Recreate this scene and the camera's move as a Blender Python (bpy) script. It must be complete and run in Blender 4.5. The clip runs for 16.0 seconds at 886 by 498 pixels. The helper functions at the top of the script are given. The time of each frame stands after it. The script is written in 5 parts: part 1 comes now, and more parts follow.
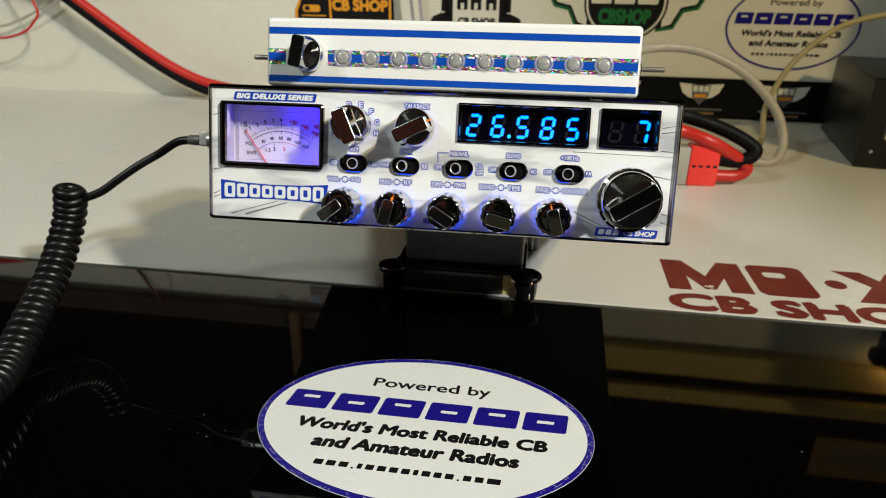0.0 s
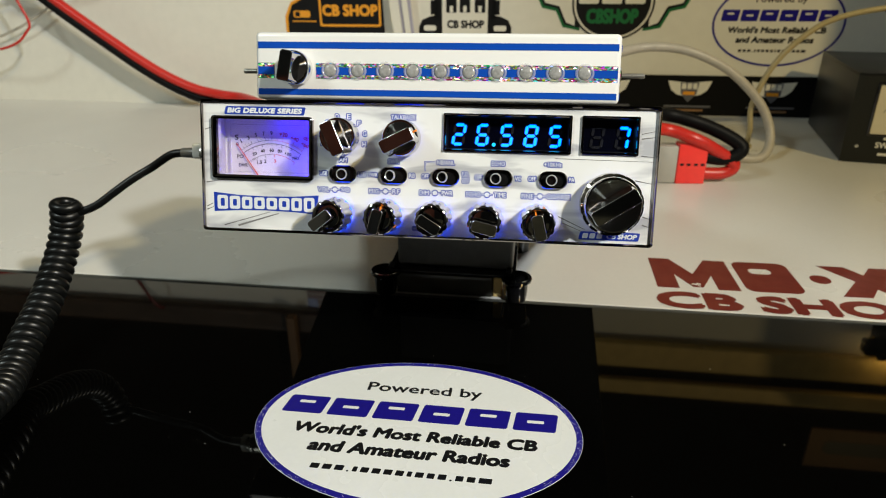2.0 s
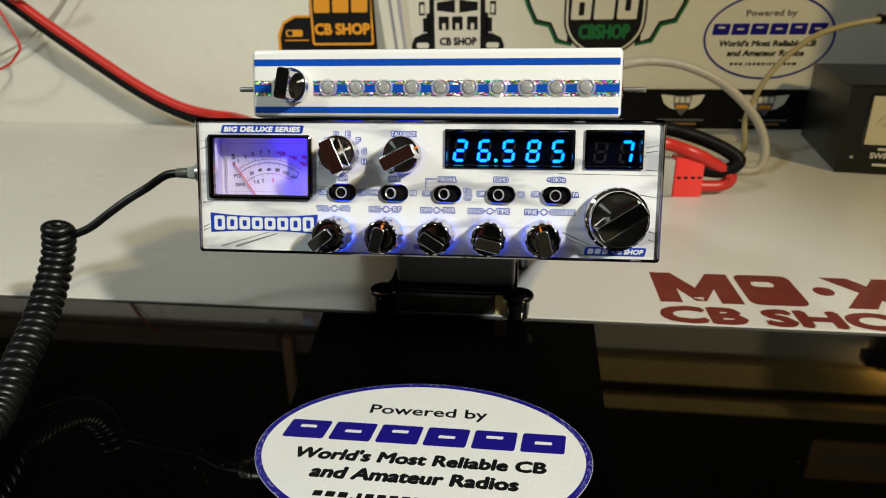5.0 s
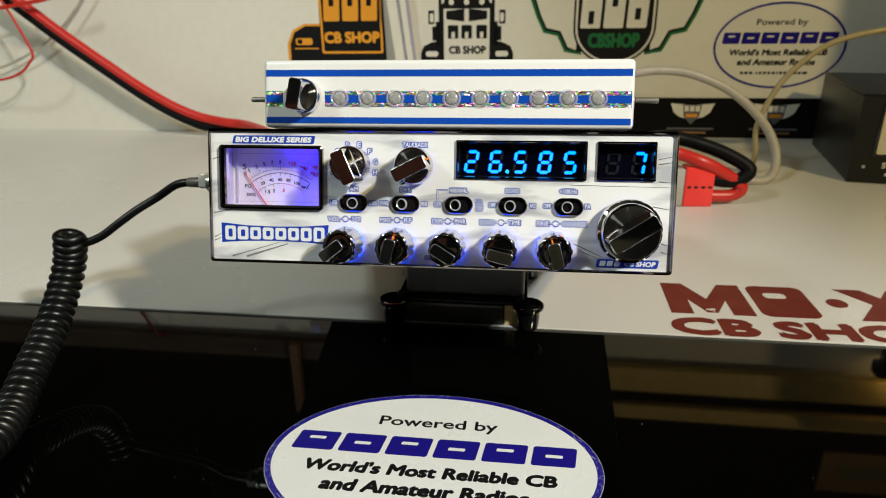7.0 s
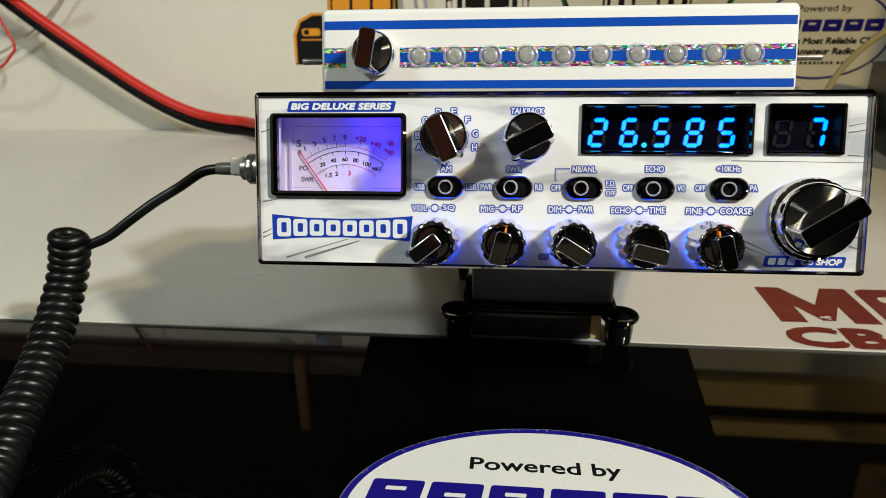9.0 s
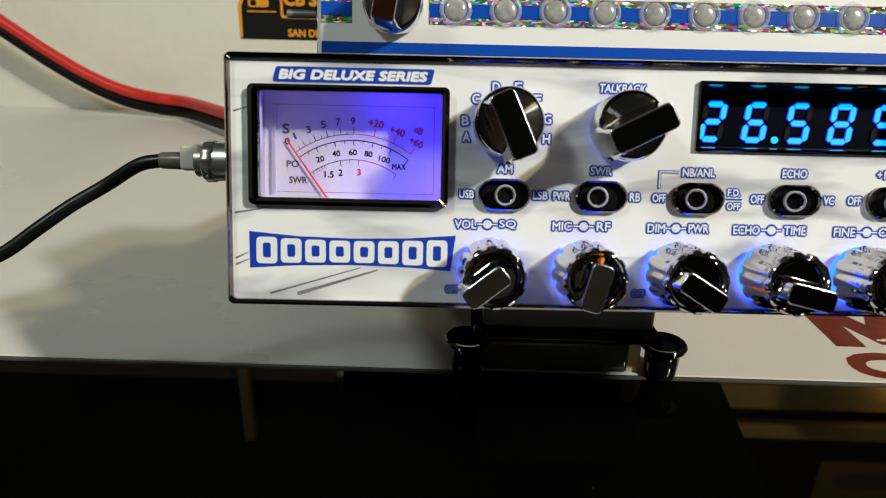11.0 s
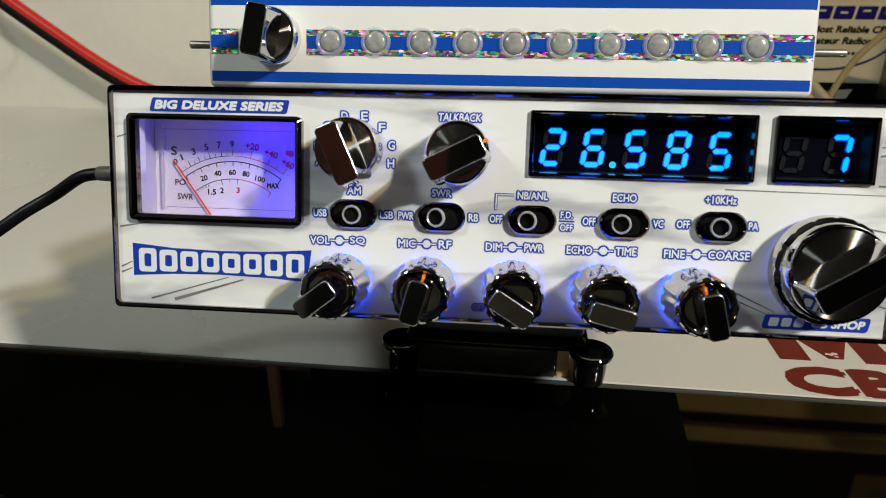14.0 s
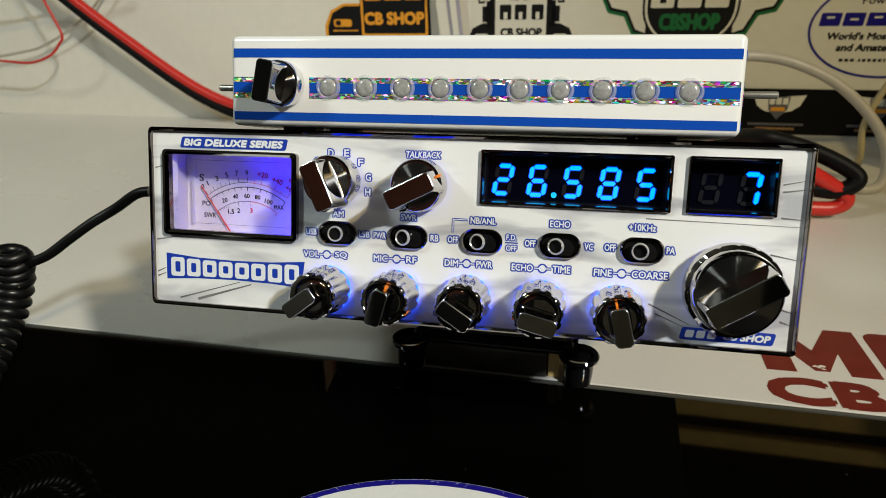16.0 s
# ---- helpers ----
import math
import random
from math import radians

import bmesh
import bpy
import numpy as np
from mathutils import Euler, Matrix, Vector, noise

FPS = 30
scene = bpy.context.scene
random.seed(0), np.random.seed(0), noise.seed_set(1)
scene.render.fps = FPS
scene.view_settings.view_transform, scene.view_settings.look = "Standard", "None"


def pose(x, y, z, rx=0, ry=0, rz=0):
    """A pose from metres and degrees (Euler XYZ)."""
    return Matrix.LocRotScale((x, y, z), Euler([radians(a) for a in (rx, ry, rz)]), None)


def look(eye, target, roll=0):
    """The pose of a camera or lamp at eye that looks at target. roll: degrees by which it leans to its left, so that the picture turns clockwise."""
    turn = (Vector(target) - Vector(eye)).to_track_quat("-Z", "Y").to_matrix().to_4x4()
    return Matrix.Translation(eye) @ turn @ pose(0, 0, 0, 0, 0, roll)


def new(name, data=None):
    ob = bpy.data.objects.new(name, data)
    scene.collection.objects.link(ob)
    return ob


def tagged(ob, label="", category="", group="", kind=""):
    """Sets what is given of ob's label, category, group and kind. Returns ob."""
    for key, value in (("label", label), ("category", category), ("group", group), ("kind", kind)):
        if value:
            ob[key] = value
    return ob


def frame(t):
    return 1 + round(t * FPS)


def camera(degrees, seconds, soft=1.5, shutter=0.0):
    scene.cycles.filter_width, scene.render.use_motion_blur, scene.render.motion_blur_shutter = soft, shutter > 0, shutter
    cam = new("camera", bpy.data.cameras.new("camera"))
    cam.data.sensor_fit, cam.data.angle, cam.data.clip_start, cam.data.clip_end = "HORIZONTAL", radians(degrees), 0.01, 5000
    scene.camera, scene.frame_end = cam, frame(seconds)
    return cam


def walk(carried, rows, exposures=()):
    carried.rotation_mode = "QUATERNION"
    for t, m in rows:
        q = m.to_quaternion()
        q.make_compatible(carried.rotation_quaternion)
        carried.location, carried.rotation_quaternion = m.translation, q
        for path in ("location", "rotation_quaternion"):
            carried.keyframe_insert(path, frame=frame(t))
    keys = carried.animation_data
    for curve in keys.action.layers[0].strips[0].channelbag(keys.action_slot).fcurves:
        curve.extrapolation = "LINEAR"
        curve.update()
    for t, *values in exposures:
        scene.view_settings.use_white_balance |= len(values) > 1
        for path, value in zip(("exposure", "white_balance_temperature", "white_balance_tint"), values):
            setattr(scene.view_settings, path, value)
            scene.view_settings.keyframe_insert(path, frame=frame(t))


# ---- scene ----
cam = camera(68.5, 16.0, 0.85)
PATH = [
    (0, (0.03797, -0.25588, 0.18199), (-0.07768, 0.65387, -0.21674), 0.817),
    (0.5, (0.03744, -0.25707, 0.18607), (-0.08234, 0.65488, -0.20635), -0.872),
    (1, (0.03959, -0.25677, 0.18585), (-0.07208, 0.65468, -0.21012), -0.726),
    (1.5, (0.04297, -0.25892, 0.18712), (-0.06714, 0.65034, -0.21427), -0.183),
    (2, (0.04234, -0.26075, 0.18795), (-0.06917, 0.64883, -0.21233), -0.339),
    (2.5, (0.04598, -0.26238, 0.18741), (-0.06307, 0.65029, -0.20649), -1.083),
    (3, (0.03959, -0.25398, 0.18728), (-0.05905, 0.66720, -0.18915), -1.225),
    (3.5, (0.03738, -0.25344, 0.18661), (-0.06028, 0.66755, -0.19053), -1.307),
    (4, (0.03916, -0.25579, 0.18580), (-0.06075, 0.66453, -0.19240), -1.189),
    (6.5, (0.03456, -0.25533, 0.18778), (-0.06791, 0.66745, -0.18367), -0.719),
    (7, (0.03575, -0.25423, 0.18787), (-0.07688, 0.66893, -0.17968), -0.951),
    (7.5, (0.03699, -0.25564, 0.19059), (-0.08027, 0.66885, -0.17211), -0.896),
    (8, (0.03632, -0.25442, 0.18835), (-0.08284, 0.67020, -0.17341), -1.133),
    (8.5, (0.01977, -0.23628, 0.17660), (-0.08828, 0.69072, -0.18256), -1.354),
    (9, (-0.01563, -0.20226, 0.16215), (-0.10533, 0.72766, -0.19452), -0.990),
    (9.5, (-0.03534, -0.16631, 0.14977), (-0.08583, 0.76066, -0.22194), -0.199),
    (10, (-0.04764, -0.14602, 0.14171), (-0.05701, 0.78004, -0.23556), 0.683),
    (10.2, (-0.04955, -0.13944, 0.14620), (-0.04468, 0.78729, -0.22950), 1.312),
    (12.5, (-0.04187, -0.13905, 0.15166), (-0.04561, 0.78842, -0.22220), 1.433),
    (13, (-0.03057, -0.14296, 0.15530), (-0.05481, 0.78375, -0.21969), 1.247),
    (13.5, (-0.01513, -0.14664, 0.15793), (-0.06822, 0.77598, -0.22410), 0.683),
    (14, (0.00294, -0.14774, 0.15983), (-0.08269, 0.77184, -0.22364), 0.245),
    (14.5, (0.02215, -0.14997, 0.16448), (-0.10252, 0.76405, -0.22154), -0.488),
    (15, (0.03418, -0.15100, 0.16945), (-0.11918, 0.75870, -0.21647), -1.117),
    (15.5, (0.04260, -0.15361, 0.17139), (-0.13595, 0.75161, -0.21423), -1.530),
    (16, (0.03677, -0.17127, 0.17655), (-0.15570, 0.73190, -0.20717), -1.182),
]
walk(cam, [(t, look(eye, target, roll)) for t, eye, target, roll in PATH],
     ((0.0, 0.08), (4.0, 0.08), (8.5, 0.08), (10.0, 0.04), (12.5, -0.09), (16.0, -0.10)))
cam.data.dof.use_dof = True
cam.data.dof.focus_distance = 0.215
cam.data.dof.aperture_fstop = 25.0

# ---------- light ----------
world = bpy.data.worlds.new("room_dark")
world.use_nodes = True
world.node_tree.nodes["Background"].inputs[0].default_value = (0.9, 0.95, 1.0, 1)
world.node_tree.nodes["Background"].inputs[1].default_value = 0.02
scene.world = world


def spot_lamp(name, eye, target, cone, blend, radius, watts, colour):
    data = bpy.data.lights.new(name, "SPOT")
    data.spot_size, data.spot_blend, data.shadow_soft_size, data.energy, data.color = radians(cone), blend, radius, watts, colour
    ob = new(name, data)
    ob.matrix_world = look(eye, target)
    return ob


# two bench lamps side by side, one white and one warm, and an added, unseen soft fill bulb at the left
spot_lamp("bench_lamp_white", (1.30, -1.08, 1.26), (-0.31, 0.18, 0.05), 34, 0.8, 0.055, 138.0, (0.905, 0.96, 0.985))
spot_lamp("bench_lamp_warm", (1.28, -0.99, 1.41), (0.08, 0.16, 0.06), 66, 0.7, 0.055, 73.0, (1.0, 0.77, 0.34))
bulb = bpy.data.lights.new("fill_bulb", "POINT")
bulb.energy, bulb.color, bulb.shadow_soft_size = 19.0, (0.88, 1.0, 0.95), 0.10
new("fill_bulb", bulb).location = (-0.74, -0.52, 0.98)

# ---------- materials ----------


def material(name, colour, rough=0.5, metal=0.0, grain=0.0, scale=200.0, stain=0.0, stain_scale=8.0, bump=0.0, coat=0.0, spec=0.5, stretch=(1, 1, 1)):
    mat = bpy.data.materials.new(name)
    mat.use_nodes = True
    nt = mat.node_tree
    b = nt.nodes["Principled BSDF"]
    b.inputs["Base Color"].default_value = (*colour, 1)
    b.inputs["Roughness"].default_value = rough
    b.inputs["Metallic"].default_value = metal
    b.inputs["Coat Weight"].default_value = coat
    b.inputs["Coat Roughness"].default_value = 0.05
    b.inputs["Specular IOR Level"].default_value = spec
    if grain or stain or bump:
        co = nt.nodes.new("ShaderNodeTexCoord")
        mp = nt.nodes.new("ShaderNodeMapping")
        mp.inputs["Scale"].default_value = stretch
        nt.links.new(co.outputs["Object"], mp.inputs[0])
        fine = nt.nodes.new("ShaderNodeTexNoise")
        fine.inputs["Scale"].default_value, fine.inputs["Detail"].default_value = scale, 5
        wide = nt.nodes.new("ShaderNodeTexNoise")
        wide.inputs["Scale"].default_value, wide.inputs["Detail"].default_value = stain_scale, 6
        for n in (fine, wide):
            nt.links.new(mp.outputs[0], n.inputs["Vector"])
        last = None
        for n, amount in ((fine, grain), (wide, stain)):
            if not amount:
                continue
            ramp = nt.nodes.new("ShaderNodeMapRange")
            ramp.inputs[1].default_value, ramp.inputs[2].default_value = 0.3, 0.7
            ramp.inputs[3].default_value, ramp.inputs[4].default_value = 1 - amount, 1 + amount * 0.4
            nt.links.new(n.outputs["Fac"], ramp.inputs[0])
            mul = nt.nodes.new("ShaderNodeMix")
            mul.data_type, mul.blend_type = "RGBA", "MULTIPLY"
            mul.inputs[0].default_value = 1.0
            if last:
                nt.links.new(last, mul.inputs[6])
            else:
                mul.inputs[6].default_value = (*colour, 1)
            nt.links.new(ramp.outputs[0], mul.inputs[7])
            last = mul.outputs[2]
            if n is wide:
                rr = nt.nodes.new("ShaderNodeMapRange")
                rr.inputs[1].default_value, rr.inputs[2].default_value = 0.3, 0.7
                rr.inputs[3].default_value, rr.inputs[4].default_value = min(1, rough * 1.25), rough * 0.8
                nt.links.new(n.outputs["Fac"], rr.inputs[0])
                nt.links.new(rr.outputs[0], b.inputs["Roughness"])
        if last:
            nt.links.new(last, b.inputs["Base Color"])
        if bump:
            bp = nt.nodes.new("ShaderNodeBump")
            bp.inputs["Strength"].default_value, bp.inputs["Distance"].default_value = bump, 0.0004
            nt.links.new(fine.outputs["Fac"], bp.inputs["Height"])
            nt.links.new(bp.outputs[0], b.inputs["Normal"])
    return mat


def glow(name, colour, strength):
    mat = bpy.data.materials.new(name)
    mat.use_nodes = True
    b = mat.node_tree.nodes["Principled BSDF"]
    b.inputs["Base Color"].default_value = (0.02, 0.02, 0.03, 1)
    b.inputs["Emission Color"].default_value = (*colour, 1)
    b.inputs["Emission Strength"].default_value = strength
    return mat


def pane_material(name, tint=(1, 1, 1)):
    """Thin clear plastic: see-through, with a glossy skin."""
    mat = bpy.data.materials.new(name)
    mat.use_nodes = True
    nt = mat.node_tree
    out = nt.nodes["Material Output"]
    clear = nt.nodes.new("ShaderNodeBsdfTransparent")
    clear.inputs[0].default_value = (*tint, 1)
    gloss = nt.nodes.new("ShaderNodeBsdfGlossy")
    gloss.inputs["Roughness"].default_value = 0.04
    fres = nt.nodes.new("ShaderNodeFresnel")
    fres.inputs[0].default_value = 1.45
    mix = nt.nodes.new("ShaderNodeMixShader")
    nt.links.new(fres.outputs[0], mix.inputs[0])
    nt.links.new(clear.outputs[0], mix.inputs[1])
    nt.links.new(gloss.outputs[0], mix.inputs[2])
    nt.links.new(mix.outputs[0], out.inputs[0])
    return mat


def holo_material():
    """Holographic foil: shard-like cells of many hues in a mirror film."""
    mat = bpy.data.materials.new("holographic_foil")
    mat.use_nodes = True
    nt = mat.node_tree
    b = nt.nodes["Principled BSDF"]
    co = nt.nodes.new("ShaderNodeTexCoord")
    mp = nt.nodes.new("ShaderNodeMapping")
    mp.inputs["Rotation"].default_value = (0, radians(35), 0)
    mp.inputs["Scale"].default_value = (1, 1, 2.2)
    nt.links.new(co.outputs["Object"], mp.inputs[0])
    vor = nt.nodes.new("ShaderNodeTexVoronoi")
    vor.inputs["Scale"].default_value = 820
    nt.links.new(mp.outputs[0], vor.inputs["Vector"])
    sep = nt.nodes.new("ShaderNodeSeparateColor")
    nt.links.new(vor.outputs["Color"], sep.inputs[0])
    hsv = nt.nodes.new("ShaderNodeCombineColor")
    hsv.mode = "HSV"
    nt.links.new(sep.outputs[0], hsv.inputs[0])
    sat = nt.nodes.new("ShaderNodeMapRange")
    sat.inputs[3].default_value, sat.inputs[4].default_value = 0.5, 1.0
    nt.links.new(sep.outputs[1], sat.inputs[0])
    nt.links.new(sat.outputs[0], hsv.inputs[1])
    val = nt.nodes.new("ShaderNodeMapRange")
    val.inputs[1].default_value, val.inputs[2].default_value = 0.55, 0.9
    val.inputs[3].default_value, val.inputs[4].default_value = 0.26, 1.0
    nt.links.new(sep.outputs[2], val.inputs[0])
    nt.links.new(val.outputs[0], hsv.inputs[2])
    nt.links.new(hsv.outputs[0], b.inputs["Base Color"])
    b.inputs["Metallic"].default_value, b.inputs["Roughness"].default_value = 0.35, 0.28
    # each cell of the film leans its own way, so that some cells flash
    geo = nt.nodes.new("ShaderNodeNewGeometry")
    lean = nt.nodes.new("ShaderNodeVectorMath")
    lean.operation = "MULTIPLY_ADD"
    lean.inputs[1].default_value, lean.inputs[2].default_value = (1.1, 1.1, 1.1), (-0.45, -0.55, -0.4)
    nt.links.new(vor.outputs["Color"], lean.inputs[0])
    add = nt.nodes.new("ShaderNodeVectorMath")
    nt.links.new(geo.outputs["Normal"], add.inputs[0])
    nt.links.new(lean.outputs[0], add.inputs[1])
    unit = nt.nodes.new("ShaderNodeVectorMath")
    unit.operation = "NORMALIZE"
    nt.links.new(add.outputs[0], unit.inputs[0])
    nt.links.new(unit.outputs[0], b.inputs["Normal"])
    return mat


def spun_material():
    """Polished metal with fine turned rings, which draw highlights out into wedges."""
    mat = material("spun_dark_chrome", (0.60, 0.58, 0.56), 0.05, 1.0, stain=0.12, stain_scale=60)
    nt = mat.node_tree
    turned = nt.nodes.new("ShaderNodeBsdfAnisotropic")
    turned.inputs["Color"].default_value = (0.60, 0.58, 0.56, 1)
    turned.inputs["Roughness"].default_value, turned.inputs["Anisotropy"].default_value = 0.36, 0.86
    way = nt.nodes.new("ShaderNodeTangent")
    way.direction_type, way.axis = "RADIAL", "Y"
    nt.links.new(way.outputs[0], turned.inputs["Tangent"])
    mix = nt.nodes.new("ShaderNodeMixShader")
    mix.inputs[0].default_value = 0.25
    nt.links.new(nt.nodes["Principled BSDF"].outputs[0], mix.inputs[1])
    nt.links.new(turned.outputs[0], mix.inputs[2])
    nt.links.new(mix.outputs[0], nt.nodes["Material Output"].inputs[0])
    return mat


def panel_material():
    """White printed faceplate with soft grey brushed marbling."""
    mat = material("printed_faceplate", (0.80, 0.81, 0.83), 0.32)
    nt = mat.node_tree
    b = nt.nodes["Principled BSDF"]
    co = nt.nodes.new("ShaderNodeTexCoord")
    mp = nt.nodes.new("ShaderNodeMapping")
    mp.inputs["Rotation"].default_value = (0, radians(-24), 0)
    mp.inputs["Scale"].default_value = (18, 18, 75)
    nt.links.new(co.outputs["Object"], mp.inputs[0])
    n = nt.nodes.new("ShaderNodeTexNoise")
    n.inputs["Scale"].default_value, n.inputs["Detail"].default_value, n.inputs["Distortion"].default_value = 1.3, 3, 0.6
    nt.links.new(mp.outputs[0], n.inputs["Vector"])
    r = nt.nodes.new("ShaderNodeValToRGB")
    r.color_ramp.elements[0].position, r.color_ramp.elements[0].color = 0.36, (0.46, 0.47, 0.51, 1)
    r.color_ramp.elements[1].position, r.color_ramp.elements[1].color = 0.52, (0.82, 0.83, 0.84, 1)
    nt.links.new(n.outputs["Fac"], r.inputs[0])
    nt.links.new(r.outputs[0], b.inputs["Base Color"])
    return mat


WALL = material("painted_wall", (0.74, 0.71, 0.62), 0.55, grain=0.03, scale=90, stain=0.06, stain_scale=3, bump=0.08)
TABLE = material("white_laminate", (0.70, 0.68, 0.63), 0.30, grain=0.02, scale=400, stain=0.05, stain_scale=5)
EDGE = material("grey_edge_band", (0.07, 0.07, 0.06), 0.4, grain=0.1, scale=300)
GLASS = material("black_glass", (0.0009, 0.0009, 0.0008), 0.03, stain=0.2, stain_scale=15, spec=0.38)
ROOM = material("dark_room_paint", (0.05, 0.043, 0.038), 0.8, grain=0.1, scale=40, stain=0.2, stain_scale=2)
# front wall zones: the unseen room's dark and lit areas, put into paint
NIGHT = material("near_black_for_unlit_room", (0.010, 0.009, 0.008), 0.8, grain=0.1, scale=40, stain=0.3, stain_scale=2)
REDROOM = material("red_brown_reflection_zone", (0.18, 0.042, 0.020), 0.8, grain=0.1, scale=40, stain=0.35, stain_scale=2)
OLIVEROOM = material("olive_reflection_zone", (0.30, 0.255, 0.165), 0.7, grain=0.15, scale=40, stain=0.45, stain_scale=4)
GREYROOM = material("grey_brown_reflection_zone", (0.26, 0.235, 0.20), 0.8, grain=0.1, scale=40, stain=0.35, stain_scale=3)
CEIL = material("darkened_room_paint", (0.17, 0.15, 0.12), 0.8, grain=0.1, scale=40, stain=0.3, stain_scale=2)
SATIN = material("ivory_cable_clamp", (0.84, 0.82, 0.76), 0.25)
NICKEL = material("worn_nickel", (0.62, 0.60, 0.54), 0.30, 0.8, stain=0.3, stain_scale=150)
WOOD = material("dark_shelf_wood", (0.010, 0.007, 0.005), 0.8, grain=0.3, scale=30, stretch=(1, 8, 8), bump=0.1, spec=0.08)
DULLWOOD = material("dull_brown_wood", (0.24, 0.125, 0.05), 0.6, grain=0.25, scale=60, stretch=(6, 6, 1))
DARKWOOD = material("dark_brown_ledge_wood", (0.09, 0.054, 0.032), 0.6, grain=0.35, scale=40, stain=0.3, stain_scale=9, stretch=(1, 6, 6))
TAN = material("tan_board_and_light_patch", (0.80, 0.58, 0.22), 0.6, grain=0.15, scale=60)
CHROME = material("dark_chrome", (0.60, 0.58, 0.56), 0.045, 1.0, stain=0.12, stain_scale=60)
JACKET = material("black_cable_jacket", (0.004, 0.004, 0.0042), 0.5, grain=0.2, scale=600, spec=0.12)
SPUN = spun_material()
BRIGHT = material("bright_chrome", (0.80, 0.80, 0.80), 0.06, 1.0)
GLOSSBLACK = material("gloss_black_plastic", (0.008, 0.008, 0.009), 0.09, coat=0.4)
MATTEBLACK = material("black_painted_steel", (0.007, 0.007, 0.0075), 0.42, grain=0.2, scale=900, bump=0.1, spec=0.3)
EDGECHROME = material("bright_bar_edge", (0.72, 0.72, 0.72), 0.20, 1.0)
NEEDLE = material("red_needle_paint", (0.90, 0.09, 0.06), 0.4)
SMOKEDARK = material("dark_smoked_acrylic", (0.085, 0.08, 0.062), 0.14, grain=0.2, scale=60, stain=0.5, stain_scale=25)
SMOKE = material("smoky_grey_plastic", (0.16, 0.16, 0.155), 0.34, grain=0.1, scale=200)
RUBBER = material("black_rubber", (0.007, 0.007, 0.0075), 0.2, grain=0.2, scale=700)
FOOTBLACK = material("polished_black_rubber", (0.006, 0.006, 0.0065), 0.05, grain=0.1, scale=700, coat=0.3)
CORD = material("black_cord_rubber", (0.004, 0.0045, 0.0045), 0.34, grain=0.25, scale=500, stain=0.3, stain_scale=60, spec=0.4)
PANEL = panel_material()
BLUE = material("blue_print", (0.010, 0.045, 0.42), 0.35, grain=0.05, scale=900)
NAVY = material("blue_ink", (0.012, 0.008, 0.22), 0.3, grain=0.1, scale=500)
INKWHITE = material("white_print", (0.80, 0.82, 0.86), 0.35)
INKBLACK = material("black_print", (0.006, 0.006, 0.0065), 0.4, spec=0.3)
INKGREY = material("grey_print", (0.10, 0.10, 0.115), 0.4)
STREAK = material("faded_grey_print", (0.20, 0.195, 0.20), 0.4, grain=0.5, scale=60)
INKRED = material("red_print", (0.82, 0.05, 0.08), 0.4)
VINYL = material("white_sticker_vinyl", (0.76, 0.77, 0.76), 0.28, grain=0.02, scale=500, stain=0.04, stain_scale=30)
STICKERWHITE = material("aged_sticker_white", (0.72, 0.69, 0.60), 0.4, stain=0.05, stain_scale=20)
LILAC = material("lilac_grey", (0.36, 0.34, 0.41), 0.4, stain=0.1, stain_scale=20)
MAROON = material("maroon_vinyl", (0.16, 0.011, 0.008), 0.38, grain=0.06, scale=300, stain=0.12, stain_scale=60)
ORANGE = material("orange_print", (0.75, 0.31, 0.02), 0.45)
GREEN = material("green_print", (0.004, 0.13, 0.035), 0.45)
MARK = material("orange_pointer_paint", (0.85, 0.22, 0.01), 0.4)
BOXWHITE = material("white_gloss_enamel", (0.86, 0.86, 0.85), 0.14, coat=0.5, stain=0.02, stain_scale=30)
STRIPE = material("royal_blue_stripe", (0.006, 0.07, 0.45), 0.2, grain=0.04, scale=700, coat=0.3)
HOLO = holo_material()
LENS = material("clear_led_resin", (0.42, 0.42, 0.41), 0.2, grain=0.3, scale=600, coat=0.5)
LENS.node_tree.nodes["Principled BSDF"].inputs["Transmission Weight"].default_value = 0.15
REDCABLE = material("red_cable_jacket", (0.56, 0.020, 0.012), 0.38, grain=0.08, scale=300)
REDPLUG = material("red_plug_plastic", (0.88, 0.045, 0.035), 0.35, grain=0.05, scale=200)
GREYPLUG = material("grey_plug_plastic", (0.38, 0.37, 0.33), 0.45, grain=0.05, scale=200)
COAX = material("beige_coax_jacket", (0.44, 0.40, 0.33), 0.42, grain=0.08, scale=200)
COAXOLD = material("yellowed_cable_jacket", (0.42, 0.34, 0.17), 0.42, grain=0.08, scale=200)
DARKCASE = material("dark_grey_instrument_case", (0.017, 0.017, 0.013), 0.45, grain=0.2, scale=600, bump=0.15, spec=0.25)
SIDECASE = material("gloss_dark_steel", (0.010, 0.010, 0.009), 0.34, grain=0.15, scale=300, spec=0.3)
CREAM = material("cream_meter_card", (0.66, 0.58, 0.40), 0.5, stain=0.08, stain_scale=30)
HOUSING = material("pale_lilac_housing", (0.58, 0.56, 0.63), 0.5, stain=0.08, stain_scale=30)
FACE = material("meter_card_white", (0.86, 0.85, 0.88), 0.5)
METERPANE = pane_material("tinted_meter_window", (0.86, 0.83, 0.88))
SMOKEPANE = pane_material("smoked_window_plastic", (0.8, 0.82, 0.9))
LIT = glow("lit_led_segment", (0.0, 0.58, 1.0), 1.9)
LITGLOW = glow("led_segment_glow", (0.0, 0.05, 1.0), 1.6)
UNLIT = material("unlit_led_segment", (0.020, 0.020, 0.022), 0.5, spec=0.05)
